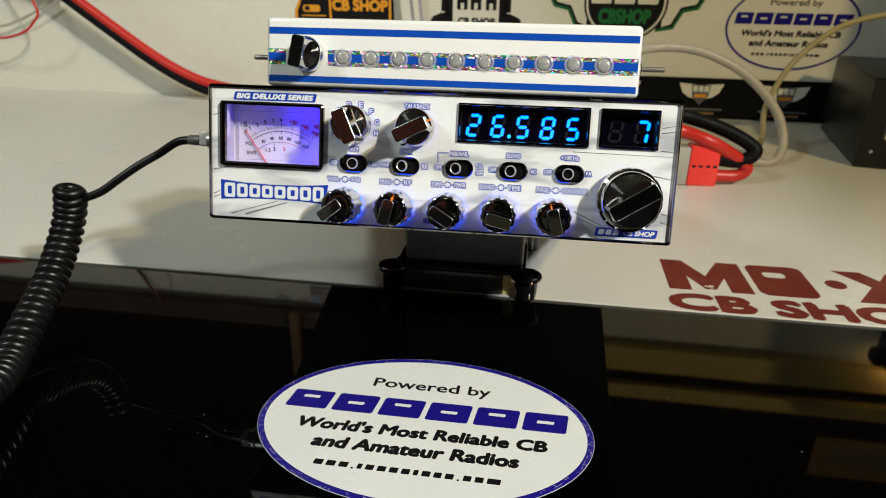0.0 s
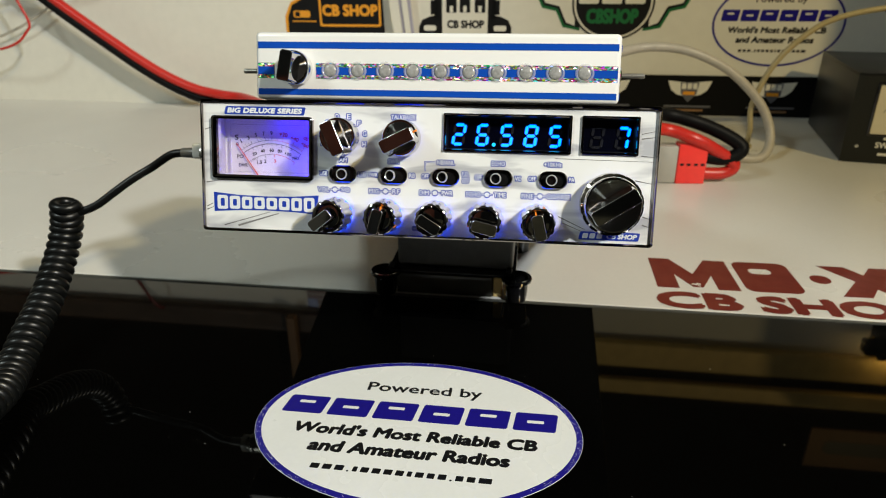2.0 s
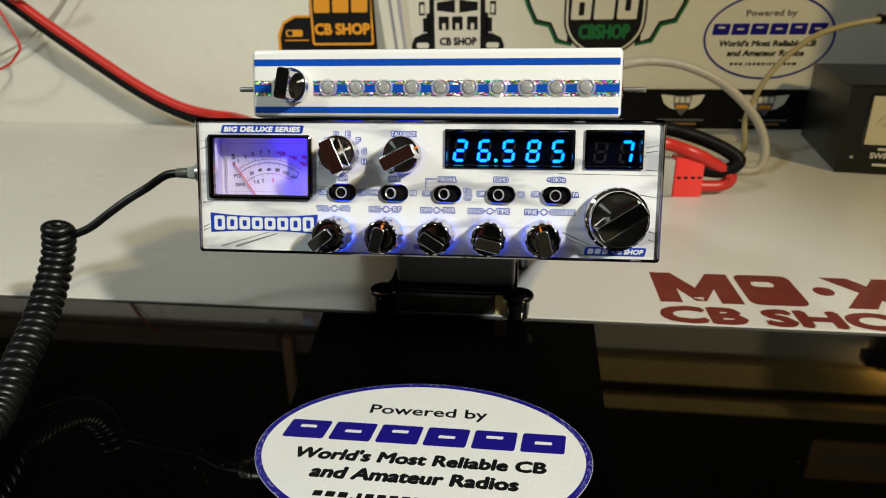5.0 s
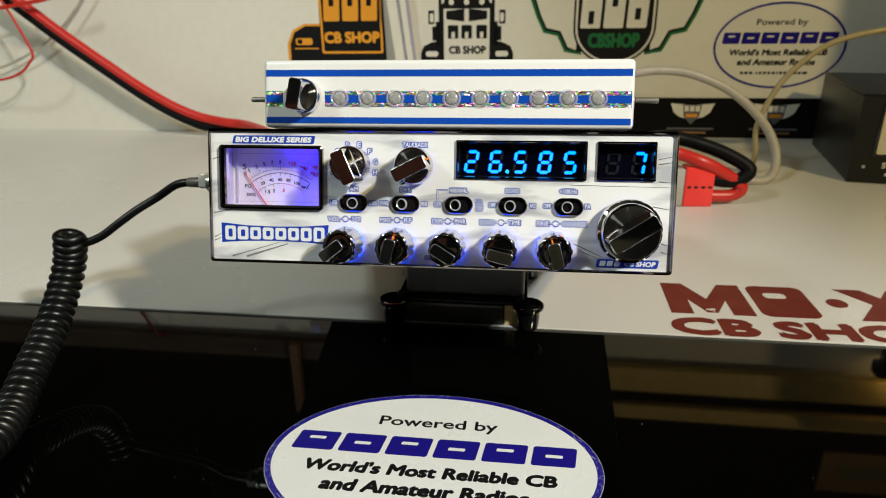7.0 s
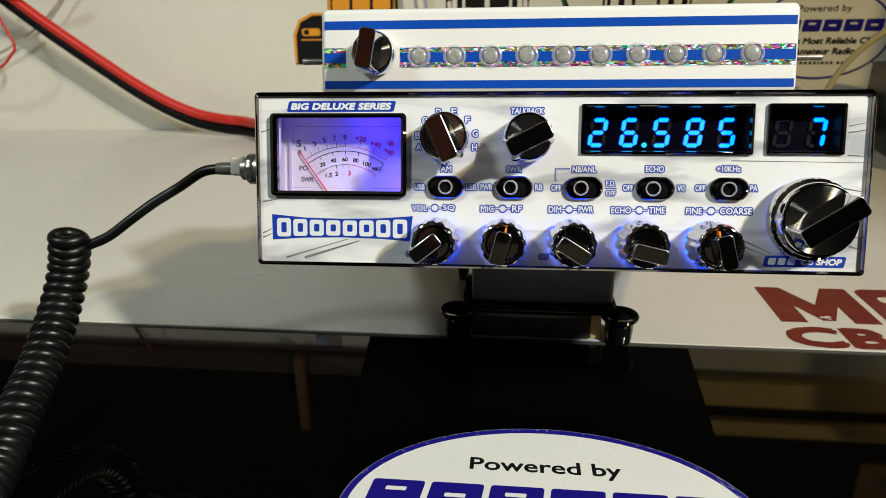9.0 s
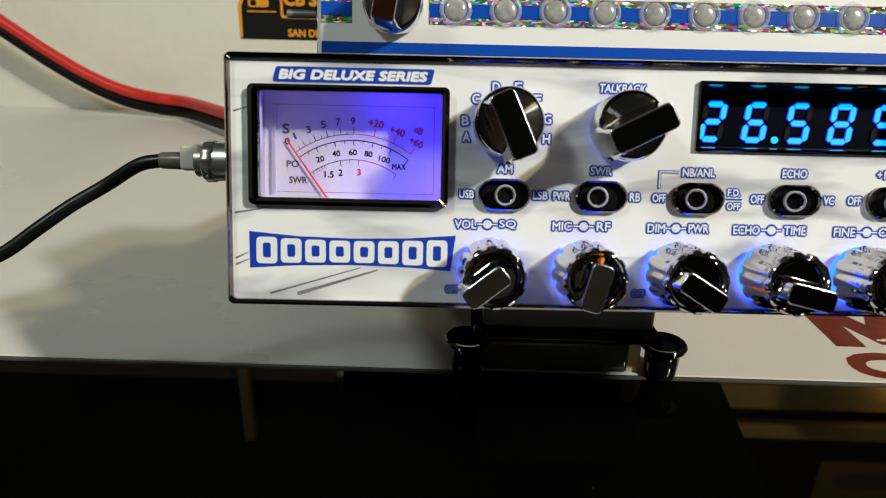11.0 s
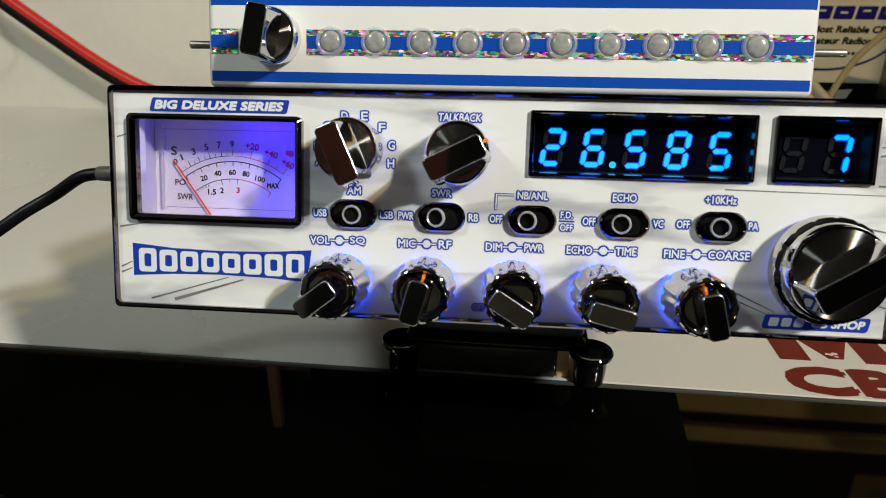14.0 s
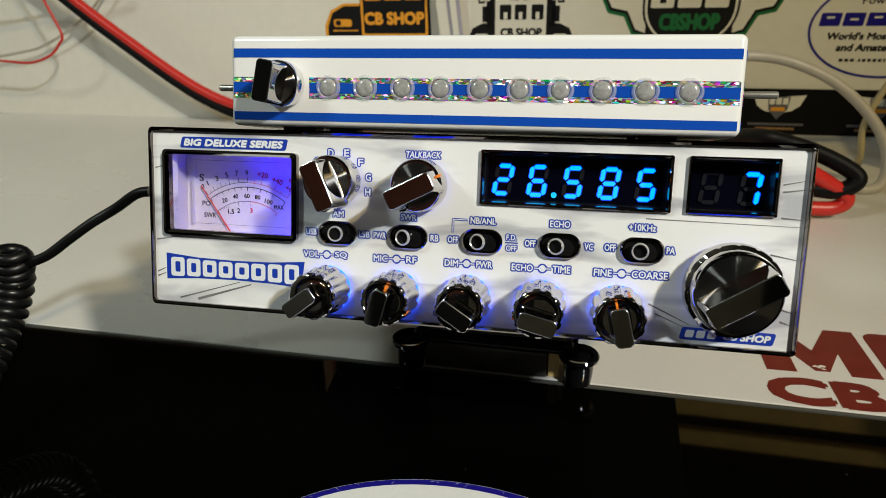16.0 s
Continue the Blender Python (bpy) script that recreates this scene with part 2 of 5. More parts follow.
WELL = material("dull_black_display_well", (0.004, 0.004, 0.006), 0.4, spec=0.1)
DISPLAYBLACK = material("display_black", (0.0012, 0.0015, 0.006), 0.3, spec=0.1)
BLACKCHROME = material("black_chrome_bezel", (0.25, 0.225, 0.21), 0.06, 1.0, stain=0.2, stain_scale=90)
LEVERRING = material("pale_lever_ring", (0.62, 0.62, 0.62), 0.2, 0.5, grain=0.05, scale=900)
LEDRIM = material("clear_led_holder", (0.78, 0.78, 0.78), 0.15, coat=0.4)
LEDRIM.node_tree.nodes["Principled BSDF"].inputs["Alpha"].default_value = 0.32
TUBE = glow("lit_lamp_tube", (1.0, 0.93, 0.78), 7.0)
HALO = glow("blue_led_ring", (0.008, 0.06, 1.0), 7.5)
DIMHALO = glow("dim_blue_led_ring", (0.008, 0.03, 1.0), 3.5)

# ---------- mesh helpers (millimetres in, metres out) ----------
MM = 0.001


def part(name, bm, mat, parent=None, label="", smooth=False):
    """Links a bmesh as one mesh object under a thing or a part."""
    me = bpy.data.meshes.new(name)
    bmesh.ops.recalc_face_normals(bm, faces=bm.faces[:])
    bm.to_mesh(me)
    bm.free()
    me.materials.append(mat)
    if smooth:
        for p in me.polygons:
            p.use_smooth = True
        me.set_sharp_from_angle(angle=radians(38))
    ob = new(name, me)
    ob.parent = parent
    if label:
        tagged(ob, label)
    return ob


def thing(name, m, label, category, group="", kind=""):
    ob = new(name)
    ob.empty_display_size = 0.01
    ob.matrix_world = m
    return tagged(ob, label, category, group, kind)


def structure(name, bm, mat, label, category, smooth=False):
    ob = tagged(part(name, bm, mat, None, label, smooth), "", category, "", "structure")
    ob.matrix_world = pose(0, 0, 0, 0, 0, -1.1)
    return ob


def add_box(bm, x0, x1, y0, y1, z0, z1, bevel=0.0, segments=2):
    r = bmesh.ops.create_cube(bm, size=1.0)
    vs = r["verts"]
    for v in vs:
        v.co = Vector(((x0 + x1) / 2 + v.co.x * (x1 - x0), (y0 + y1) / 2 + v.co.y * (y1 - y0), (z0 + z1) / 2 + v.co.z * (z1 - z0))) * MM
    if bevel:
        es = list({e for v in vs for e in v.link_edges})
        bmesh.ops.bevel(bm, geom=es, offset=bevel * MM, segments=segments, profile=0.5, affect="EDGES", clamp_overlap=True)
    return bm


def box(x0, x1, y0, y1, z0, z1, bevel=0.0, segments=2):
    return add_box(bmesh.new(), x0, x1, y0, y1, z0, z1, bevel, segments)


def add_poly(bm, pts, y0, y1):
    """A flat plate of outline pts (x, z) from depth y0 (front) to y1."""
    f = [bm.verts.new(Vector((x, y0, z)) * MM) for x, z in pts]
    k = [bm.verts.new(Vector((x, y1, z)) * MM) for x, z in pts]
    bm.faces.new(f)
    bm.faces.new(k[::-1])
    n = len(pts)
    for i in range(n):
        bm.faces.new((f[i], k[i], k[(i + 1) % n], f[(i + 1) % n]))
    return bm


def poly(pts, y0, y1):
    return add_poly(bmesh.new(), pts, y0, y1)


def rounded(cx, cz, w, h, r, n=6, shear=0.0):
    pts = []
    for k, (sx, sz) in enumerate(((1, 1), (-1, 1), (-1, -1), (1, -1))):
        for i in range(n + 1):
            a = radians(90 * k + 90 * i / n)
            x, z = sx * (w / 2 - r) + r * math.cos(a), sz * (h / 2 - r) + r * math.sin(a)
            pts.append((cx + x + shear * z, cz + z))
    return pts


def add_frame(bm, outer, inner, y0, y1, chamfer=0.0):
    """A ring between two outlines of the same point count, y0 in front, y1 behind."""
    n = len(outer)
    cx, cz = sum(p[0] for p in outer) / n, sum(p[1] for p in outer) / n

    def ring(pts, y):
        return [bm.verts.new(Vector((x, y, z)) * MM) for x, z in pts]
    mid = [((a[0] * 0.5 + b[0] * 0.5), (a[1] * 0.5 + b[1] * 0.5)) for a, b in zip(outer, inner)] if chamfer else None
    loops = [ring(outer, y1), ring(outer, y0 + chamfer)]
    if chamfer:
        loops.append(ring(mid, y0))
        loops.append(ring(inner, y0 + chamfer))
    else:
        loops.append(ring(inner, y0))
    loops.append(ring(inner, y1))
    for a, b in zip(loops, loops[1:] + loops[:1]):
        for i in range(n):
            bm.faces.new((a[i], a[(i + 1) % n], b[(i + 1) % n], b[i]))
    return bm


def lathe(profile, cx=0.0, cz=0.0, n=40, wobble=None, closed=False):
    """Turned body round the y axis: profile of (radius, y), front first."""
    bm = bmesh.new()
    rings = []
    for r, y in profile:
        if r <= 1e-6:
            rings.append([bm.verts.new(Vector((cx, y, cz)) * MM)])
            continue
        ring = []
        for i in range(n):
            a = 2 * math.pi * i / n
            rr = r * (wobble(i, y) if wobble else 1.0)
            ring.append(bm.verts.new(Vector((cx + rr * math.cos(a), y, cz + rr * math.sin(a))) * MM))
        rings.append(ring)
    pairs = list(zip(rings, rings[1:])) + ([(rings[-1], rings[0])] if closed else [])
    for a, b in pairs:
        for i in range(n):
            j = (i + 1) % n
            if len(a) == 1:
                bm.faces.new((a[0], b[j], b[i]))
            elif len(b) == 1:
                bm.faces.new((a[i], a[j], b[0]))
            else:
                bm.faces.new((a[i], a[j], b[j], b[i]))
    return bm


def smooth_path(pts, steps=10):
    """Catmull-Rom through the points."""
    p = [Vector(q) for q in pts]
    p = [p[0] * 2 - p[1]] + p + [p[-1] * 2 - p[-2]]
    out = []
    for i in range(1, len(p) - 2):
        a, b, c, d = p[i - 1:i + 3]
        for k in range(steps):
            t = k / steps
            out.append(0.5 * ((2 * b) + (c - a) * t + (2 * a - 5 * b + 4 * c - d) * t * t + (3 * b - a - 3 * c + d) * t ** 3))
    out.append(p[-2])
    return out


def tube(path, radius, n=10, bm=None):
    """A round cable of that radius (m) along a path of points (m)."""
    bm = bm or bmesh.new()
    normal = None
    last = None
    for i, q in enumerate(path):
        d = (path[min(i + 1, len(path) - 1)] - path[max(i - 1, 0)]).normalized()
        if normal is None:
            normal = d.orthogonal().normalized()
        normal = (normal - d * normal.dot(d)).normalized()
        side = d.cross(normal)
        ring = [bm.verts.new(q + radius * (math.cos(2 * math.pi * k / n) * normal + math.sin(2 * math.pi * k / n) * side)) for k in range(n)]
        if last:
            for k in range(n):
                bm.faces.new((last[k], last[(k + 1) % n], ring[(k + 1) % n], ring[k]))
        else:
            bm.faces.new(ring[::-1])
        last = ring
    bm.faces.new(last)
    return bm


def text_bm(body, w, h, fat=0.0, shear=0.0, extra=0.0):
    """Lettering in the x, z plane, centred, w x h mm, strokes widened by fat, and by extra (mm) for an outline behind it."""
    cu = bpy.data.curves.new("lettering", "FONT")
    cu.body, cu.resolution_u = body, 3
    ob = new("lettering_source", cu)
    dg = bpy.context.evaluated_depsgraph_get()
    me = bpy.data.meshes.new_from_object(ob.evaluated_get(dg))
    bpy.data.objects.remove(ob)
    bpy.data.curves.remove(cu)
    xs, ys = [v.co.x for v in me.vertices], [v.co.y for v in me.vertices]
    x0, x1, y0, y1 = min(xs), max(xs), min(ys), max(ys)
    bold = fat * h / (y1 - y0)
    spread = bold + extra
    count = 1 if spread < 0.03 else (12 if extra else 6)
    w, h = w - 2 * bold, h - 2 * bold
    out = bmesh.new()
    for k in range(count):
        first = len(out.verts)
        out.from_mesh(me)
        out.verts.ensure_lookup_table()
        r = spread if count > 1 and k < count - 1 else 0.0
        a = 2 * math.pi * k / max(1, count - 1)
        for v in out.verts[first:]:
            z = ((v.co.y - y0) / (y1 - y0) - 0.5) * h
            x = ((v.co.x - x0) / (x1 - x0) - 0.5) * w
            v.co = Vector((x + shear * z + r * math.cos(a), -0.0015 * k, z + r * math.sin(a))) * MM
    bpy.data.meshes.remove(me)
    return out


def shifted(bm, x, y, z, turn=0.0):
    """Moves a bmesh by millimetres after a turn in the x, z plane (degrees, anticlockwise as seen from the front)."""
    m = Matrix.Translation(Vector((x, y, z)) * MM) @ Matrix.Rotation(radians(-turn), 4, "Y")
    bmesh.ops.transform(bm, matrix=m, verts=bm.verts[:])
    return bm


def joined(*bms):
    out = bmesh.new()
    for bm in bms:
        me = bpy.data.meshes.new("tmp")
        bm.to_mesh(me)
        bm.free()
        out.from_mesh(me)
        bpy.data.meshes.remove(me)
    return out


BENCH = pose(0, 0, 0, 0, 0, -1.1)

# ---------- the room ----------
structure("glass_worktop", box(-1500, 1500, -700, 91.3, -8, 0, 0.6), GLASS, "glossy black glass worktop with faint dust", "worktop")
structure("table_top", box(-1500, 1500, 93.6, 720, -20, 1.0, 0.5), TABLE, "white laminate bench top", "worktop")
structure("edge_trim", box(-1500, 1500, 91.6, 93.3, -8, 0.7, 0.3), EDGE, "grey edge strip between bench and glass", "trim")
structure("wall_back", box(-1500, 1500, 652, 720, 1.1, 372), WALL, "off-white painted back board", "wall")
structure("wall_back_upper", box(-1500, 1500, 654, 720, 373, 2150), WOOD, "dark wall above the white board", "wall")
structure("wall_rail", box(150, 1500, 640, 653.5, 421, 447, 2), TAN, "tan wooden rail on the dark upper wall", "trim")
structure("ledge_left", box(-1500, -205, 636, 651.5, 337, 372, 2), DARKWOOD, "dark brown wooden ledge along the top of the board", "trim")
structure("ledge_right", box(60, 1500, 636, 651.5, 352, 394, 2), TAN, "tan wooden ledge along the top of the board", "trim")
# unseen side walls and ceiling: dimness is put into the paint for chrome reflections
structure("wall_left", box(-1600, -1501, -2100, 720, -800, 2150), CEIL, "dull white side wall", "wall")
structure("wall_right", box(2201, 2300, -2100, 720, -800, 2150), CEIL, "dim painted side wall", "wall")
# return wall and floor: dark paint takes the place of an unlit room
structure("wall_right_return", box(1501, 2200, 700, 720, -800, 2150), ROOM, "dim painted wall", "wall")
# unseen front wall: colour zones stand in for lit and unlit areas chrome reflects
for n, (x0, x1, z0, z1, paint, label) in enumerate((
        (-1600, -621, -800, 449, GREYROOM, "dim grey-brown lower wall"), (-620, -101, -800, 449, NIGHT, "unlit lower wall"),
        (-100, 700, -800, 449, OLIVEROOM, "olive lower wall zone for chrome reflections"), (701, 2300, -800, 449, NIGHT, "unlit lower wall"),
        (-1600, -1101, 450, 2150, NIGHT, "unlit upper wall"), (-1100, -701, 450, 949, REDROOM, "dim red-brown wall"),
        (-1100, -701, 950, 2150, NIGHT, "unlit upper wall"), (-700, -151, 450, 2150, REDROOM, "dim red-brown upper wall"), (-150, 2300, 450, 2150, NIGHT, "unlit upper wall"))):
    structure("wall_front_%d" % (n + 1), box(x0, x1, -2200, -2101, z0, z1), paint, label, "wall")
structure("ceiling", box(-1600, 2300, -2200, 720, 2151, 2200), CEIL, "unseen ceiling in darkened paint", "ceiling")
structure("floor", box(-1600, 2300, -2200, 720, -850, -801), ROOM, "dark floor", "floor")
structure("bench_front", box(-1499, 1499, -690, 690, -800, -21), MATTEBLACK, "black bench body", "bench")

# ---------- the radio ----------
RADIO = pose(0, 0, 0.078, -15, 0, 0)
radio = thing("cb_radio", RADIO, "white-faced mobile transceiver with chrome knobs, tilted on a stand", "radio")

part("case", box(-98.2, 98.2, 14.5, 186, 0.6, 58.0, 1.2), MATTEBLACK, radio, "black steel case")
HOLES = ((-92.0, -49.0, 25.0, 50.0), (9.7, 63.1, 38.3, 53.7), (67.7, 90.7, 38.4, 53.7))
fp = bmesh.new()
xs = sorted({-98.6, 98.6, *(h[0] for h in HOLES), *(h[1] for h in HOLES)})
zs = sorted({0.6, 57.4, *(h[2] for h in HOLES), *(h[3] for h in HOLES)})
cut = [(i, j) for i in range(len(xs) - 1) for j in range(len(zs) - 1)
       if any(h[0] <= xs[i] and xs[i + 1] <= h[1] and h[2] <= zs[j] and zs[j + 1] <= h[3] for h in HOLES)]
for y in (0.2, 3.9):
    grid = [[fp.verts.new(Vector((x, y, z)) * MM) for z in zs] for x in xs]
    for i in range(len(xs) - 1):
        for j in range(len(zs) - 1):
            if (i, j) not in cut:
                fp.faces.new((grid[i][j], grid[i + 1][j], grid[i + 1][j + 1], grid[i][j + 1]))
edge = [e for e in fp.edges if e.is_boundary and e.verts[0].co.y < 0.001]
for e in bmesh.ops.extrude_edge_only(fp, edges=edge)["geom"]:
    if isinstance(e, bmesh.types.BMVert):
        e.co.y = 3.9 * MM
bmesh.ops.remove_doubles(fp, verts=fp.verts[:], dist=1e-6)
part("faceplate", fp, PANEL, radio, "white printed faceplate with grey marbling")
bz = bmesh.new()
add_frame(bz, rounded(0, 29, 198.6, 58.2, 1.6, 5), rounded(0, 29, 196.5, 55.8, 1.0, 5), -1.6, 15, 0.7)
part("bezel", bz, BLACKCHROME, radio, "gloss black chromed bezel", True)

# printed streaks
for a in ((-89.5, 2.4, -68, 9, 0.5), (-83, 2.4, -64, 8.5, 0.9), (-97.6, 21.5, -89, 23, 0.5), (-97.6, 10.7, -94.6, 12.2, 0.5), (-97.6, 9.2, -94.6, 10.5, 0.5),
          (92, 47, 97.4, 48.2, 0.35), (92, 45, 97.4, 45.8, 0.5), (92.3, 38, 97.4, 37.7, 0.5), (57, 36.1, 97.4, 35.7, 0.3), (59.5, 11.7, 71, 6.5, 0.5), (61.5, 9, 70, 5.5, 0.4),
          (94.5, 12.7, 97.4, 11.9, 0.6), (94.5, 9.3, 97.4, 8.4, 0.6), (90.5, 27.8, 97.4, 26.6, 0.5), (-97.6, 45, -94.4, 46, 0.4)):
    x0, z0, x1, z1, w = a
    d = Vector((x1 - x0, z1 - z0)).normalized()
    ox, oz = -d.y * w / 2, d.x * w / 2
    part("printed_streak", poly([(x0 + ox, z0 + oz), (x0 - ox, z0 - oz), (x1 - ox * 0.4, z1 - oz * 0.4), (x1 + ox * 0.4, z1 + oz * 0.4)], 0.12, 0.3), STREAK, radio)


def outlined(body, x, z, w, h, outline=0.37, shear=0.0, under=BLUE, over=INKWHITE, fat=0.022, parent=None, lift=0.0):
    part("lettering_outline", shifted(text_bm(body, w, h, fat, shear, outline), x, 0.10 - lift, z), under, parent or radio)
    part("lettering", shifted(text_bm(body, w, h, fat, shear), x, 0.02 - lift, z), over, parent or radio)


for body, x, z, w in (("AM", -34.5, 33, 3.6), ("SWR", -12, 33, 5.0), ("NB/ANL", 10.8, 33.1, 7.6), ("ECHO", 33.3, 33.3, 5.8), ("+10KHz", 56.3, 33.5, 7.4),
                      ("USB", -43.3, 27, 3.5), ("LSB", -26.0, 27, 3.5), ("PWR", -21.0, 27, 4.0), ("RB", -3.8, 27.1, 2.5), ("OFF", 1.9, 27, 3.2),
                      ("OFF", 25.0, 27.2, 3.2), ("VC", 41.8, 27.2, 2.5), ("OFF", 47.8, 27.3, 3.2), ("PA", 64.4, 27.4, 2.3)):
    outlined(body, x, z, w, 2.0)
outlined("F.D.", 19.4, 28.6, 3.0, 1.7, 0.3)
outlined("OFF", 19.5, 25.4, 3.2, 1.7, 0.3)
part("lettering_rule", box(17.6, 21.4, 0.05, 0.3, 26.85, 27.2), BLUE, radio)
part("guide_line", joined(box(1.4, 2.1, 0.05, 0.3, 29.2, 33.5), box(2.1, 6.2, 0.05, 0.3, 32.8, 33.5)), BLUE, radio)
part("guide_line", joined(box(1.62, 1.9, 0.0, 0.2, 29.4, 33.25), box(1.9, 6.1, 0.0, 0.2, 33.0, 33.25)), INKWHITE, radio)
for left, l0, l1, right, r0, r1, c in (("VOL", -46.1, -40.6, "SQ", -35.6, -31.3, -38.2), ("MIC", -23.0, -18.2, "RF", -12.6, -9.0, -15.5), ("DIM", -0.6, 3.9, "PWR", 9.1, 14.2, 6.3),
                                      ("ECHO", 19.7, 26.3, "TIME", 31.7, 37.2, 28.9), ("FINE", 43.5, 48.9, "COARSE", 54.1, 64.4, 51.5)):
    outlined(left, (l0 + l1) / 2, 19.9, l1 - l0 - 0.3, 2.1)
    outlined(right, (r0 + r1) / 2, 20.0, r1 - r0 - 0.3, 2.1)
    part("knob_symbol", joined(lathe([(1.45, 0.3), (1.45, 0.08), (0.0, 0.08)], c, 19.95, 20), box(c - 2.6, c - 1.2, 0.08, 0.3, 19.5, 20.4), box(c + 1.2, c + 2.6, 0.08, 0.3, 19.5, 20.4)), BLUE, radio)
    part("knob_symbol", joined(lathe([(1.0, 0.3), (1.0, 0.03), (0.62, 0.03), (0.62, 0.3)], c, 19.95, 20), box(c - 2.4, c - 0.9, 0.03, 0.3, 19.8, 20.1), box(c + 0.9, c + 2.4, 0.03, 0.3, 19.8, 20.1)), INKWHITE, radio)
    part("knob_symbol", lathe([(0.6, 0.3), (0.6, 0.02), (0.0, 0.02)], c, 19.95, 16), INKWHITE, radio)
outlined("OFF", -46.2, 4.3, 3.2, 1.8, 0.3, under=BLUE, over=LILAC)
outlined("OFF", -1.7, 4.1, 3.2, 1.8, 0.3, under=BLUE, over=LILAC)
for k, (x, z) in enumerate(((-43.7, 40.2), (-44.0, 43.9), (-41.7, 48.9), (-37.1, 51.6), (-32.0, 51.7), (-27.5, 49.0), (-25.0, 44.6), (-25.1, 40.1))):
    outlined("ABCDEFGH"[k], x, z, 1.75, 2.2)
outlined("TALKBACK", -8.0, 51.9, 10.8, 2.0, shear=0.1)

# nameplates
part("nameplate", poly(rounded(-69.9, 53.5, 36.4, 3.5, 0.6, 4, 0.25), 0.10, 0.3), BLUE, radio, "royal blue nameplate")
outlined("BIG DELUXE SERIES", -69.9, 53.5, 34.0, 2.4, 0.12, 0.25, BLUE, INKWHITE, 0.06, lift=0.04)
part("nameplate", poly([(-94.3, 17.2), (-83, 16.2), (-70, 15.9), (-57, 16.2), (-45.6, 17.1), (-46.7, 8.6), (-57, 9.3), (-70, 9.6), (-83, 9.3), (-94.2, 8.5)], 0.10, 0.3), BLUE, radio, "royal blue logo banner")
for k in range(8):
    x = -90.2 + k * 5.75
    h = 6.6 - 1.4 * math.sin(math.pi * (k + 0.5) / 8)
    bm = bmesh.new()
    add_frame(bm, rounded(x, 12.75, 4.9, h, 0.9, 4), rounded(x, 12.75, 1.9, h - 2.8, 0.5, 4), 0.03, 0.2)
    part("logo_block", bm, INKWHITE, radio)
part("nameplate", poly(rounded(81.3, 4.0, 25.0, 3.6, 0.7, 4, 0.2), 0.10, 0.3), BLUE, radio, "royal blue shop plate")
for k in range(3):
    part("logo_block", poly(rounded(71.3 + k * 3.0, 4.0, 2.3, 2.2, 0.4, 3, 0.2), 0.03, 0.2), INKWHITE, radio)
part("lettering", shifted(text_bm("CB SHOP", 12.6, 2.2, 0.05, 0.2), 86.5, 0.02, 4.0), INKWHITE, radio)

# meter with its housing
mb = bmesh.new()
add_frame(mb, rounded(-70.8, 37.35, 46.2, 27.5, 1.3, 5), rounded(-70.5, 37.5, 42.2, 24.3, 0.7, 5), -2.2, 0.5, 0.6)
meter = part("meter_bezel", mb, BLACKCHROME, radio, "gloss black meter frame", True)
FD = 7.5
mw = bmesh.new()
add_frame(mw, rounded(-70.5, 37.5, 47.5, 29.0, 1.0, 5), rounded(-70.5, 37.5, 46.5, 28.0, 0.7, 5), 0.3, FD + 5.5)
part("meter_housing", mw, HOUSING, meter, "lilac grey meter housing")
part("meter_card", box(-93.7, -47.3, FD + 4.5, FD + 5.2, 23.6, 51.4), FACE, meter, "white meter card")
pane = part("meter_window", box(-91.7, -49.3, -0.9, -0.4, 25.3, 49.7), METERPANE, meter, "clear meter window")
pane.visible_shadow = False
CX, CZ = -70.6, 17.0


def arc_strip(r, w, a0, a1, mat, n=28):
    bm = bmesh.new()
    last = None
    for i in range(n + 1):
        a = radians(a0 + (a1 - a0) * i / n)
        pair = [bm.verts.new(Vector((CX + q * math.sin(a), FD - 0.06, CZ + q * math.cos(a))) * MM) for q in (r - w / 2, r + w / 2)]
        if last:
            bm.faces.new((last[0], last[1], pair[1], pair[0]))
        last = pair
    return part("scale_arc", bm, mat, meter)


def ticks(r0, r1, w, angles, mat):
    bm = bmesh.new()
    for a in angles:
        s, c = math.sin(radians(a)), math.cos(radians(a))
        bm.faces.new([bm.verts.new(Vector((CX + r * s + k * c, FD - 0.05, CZ + r * c - k * s)) * MM) for r, k in ((r0, -w / 2), (r0, w / 2), (r1, w / 2), (r1, -w / 2))])
    return part("scale_ticks", bm, mat, meter)


arc_strip(23.6, 0.16, -37, 0, INKBLACK)
arc_strip(23.6, 0.16, 1, 36, INKRED)
ticks(23.6, 25.2, 0.18, (-37, -30, -23, -15.5, -7.5, 0), INKBLACK)
ticks(23.6, 24.5, 0.14, (-33.5, -26.5, -19, -11.5, -3.8), INKBLACK)
ticks(23.6, 25.4, 0.18, (12, 24, 36), INKRED)
ticks(23.6, 24.5, 0.14, (6, 18, 30), INKRED)
arc_strip(22.1, 0.24, -37, 37, INKBLACK)
ticks(20.9, 22.1, 0.22, (-37, -24.5, -12.2, 0, 12.2, 24.5, 37), INKBLACK)
ticks(21.3, 22.1, 0.16, (-30.5, -18.3, -6, 6, 18.3), INKBLACK)
arc_strip(17.4, 0.16, -38, 4, INKBLACK)
arc_strip(17.4, 0.2, 4, 37, INKRED)
ticks(16.0, 17.4, 0.18, (-11, -38), INKBLACK)
ticks(16.6, 17.4, 0.13, (-35, -32, -29.5, -27, -24.5, -3.5), INKBLACK)
ticks(16.0, 17.4, 0.18, (4, 37), INKRED)
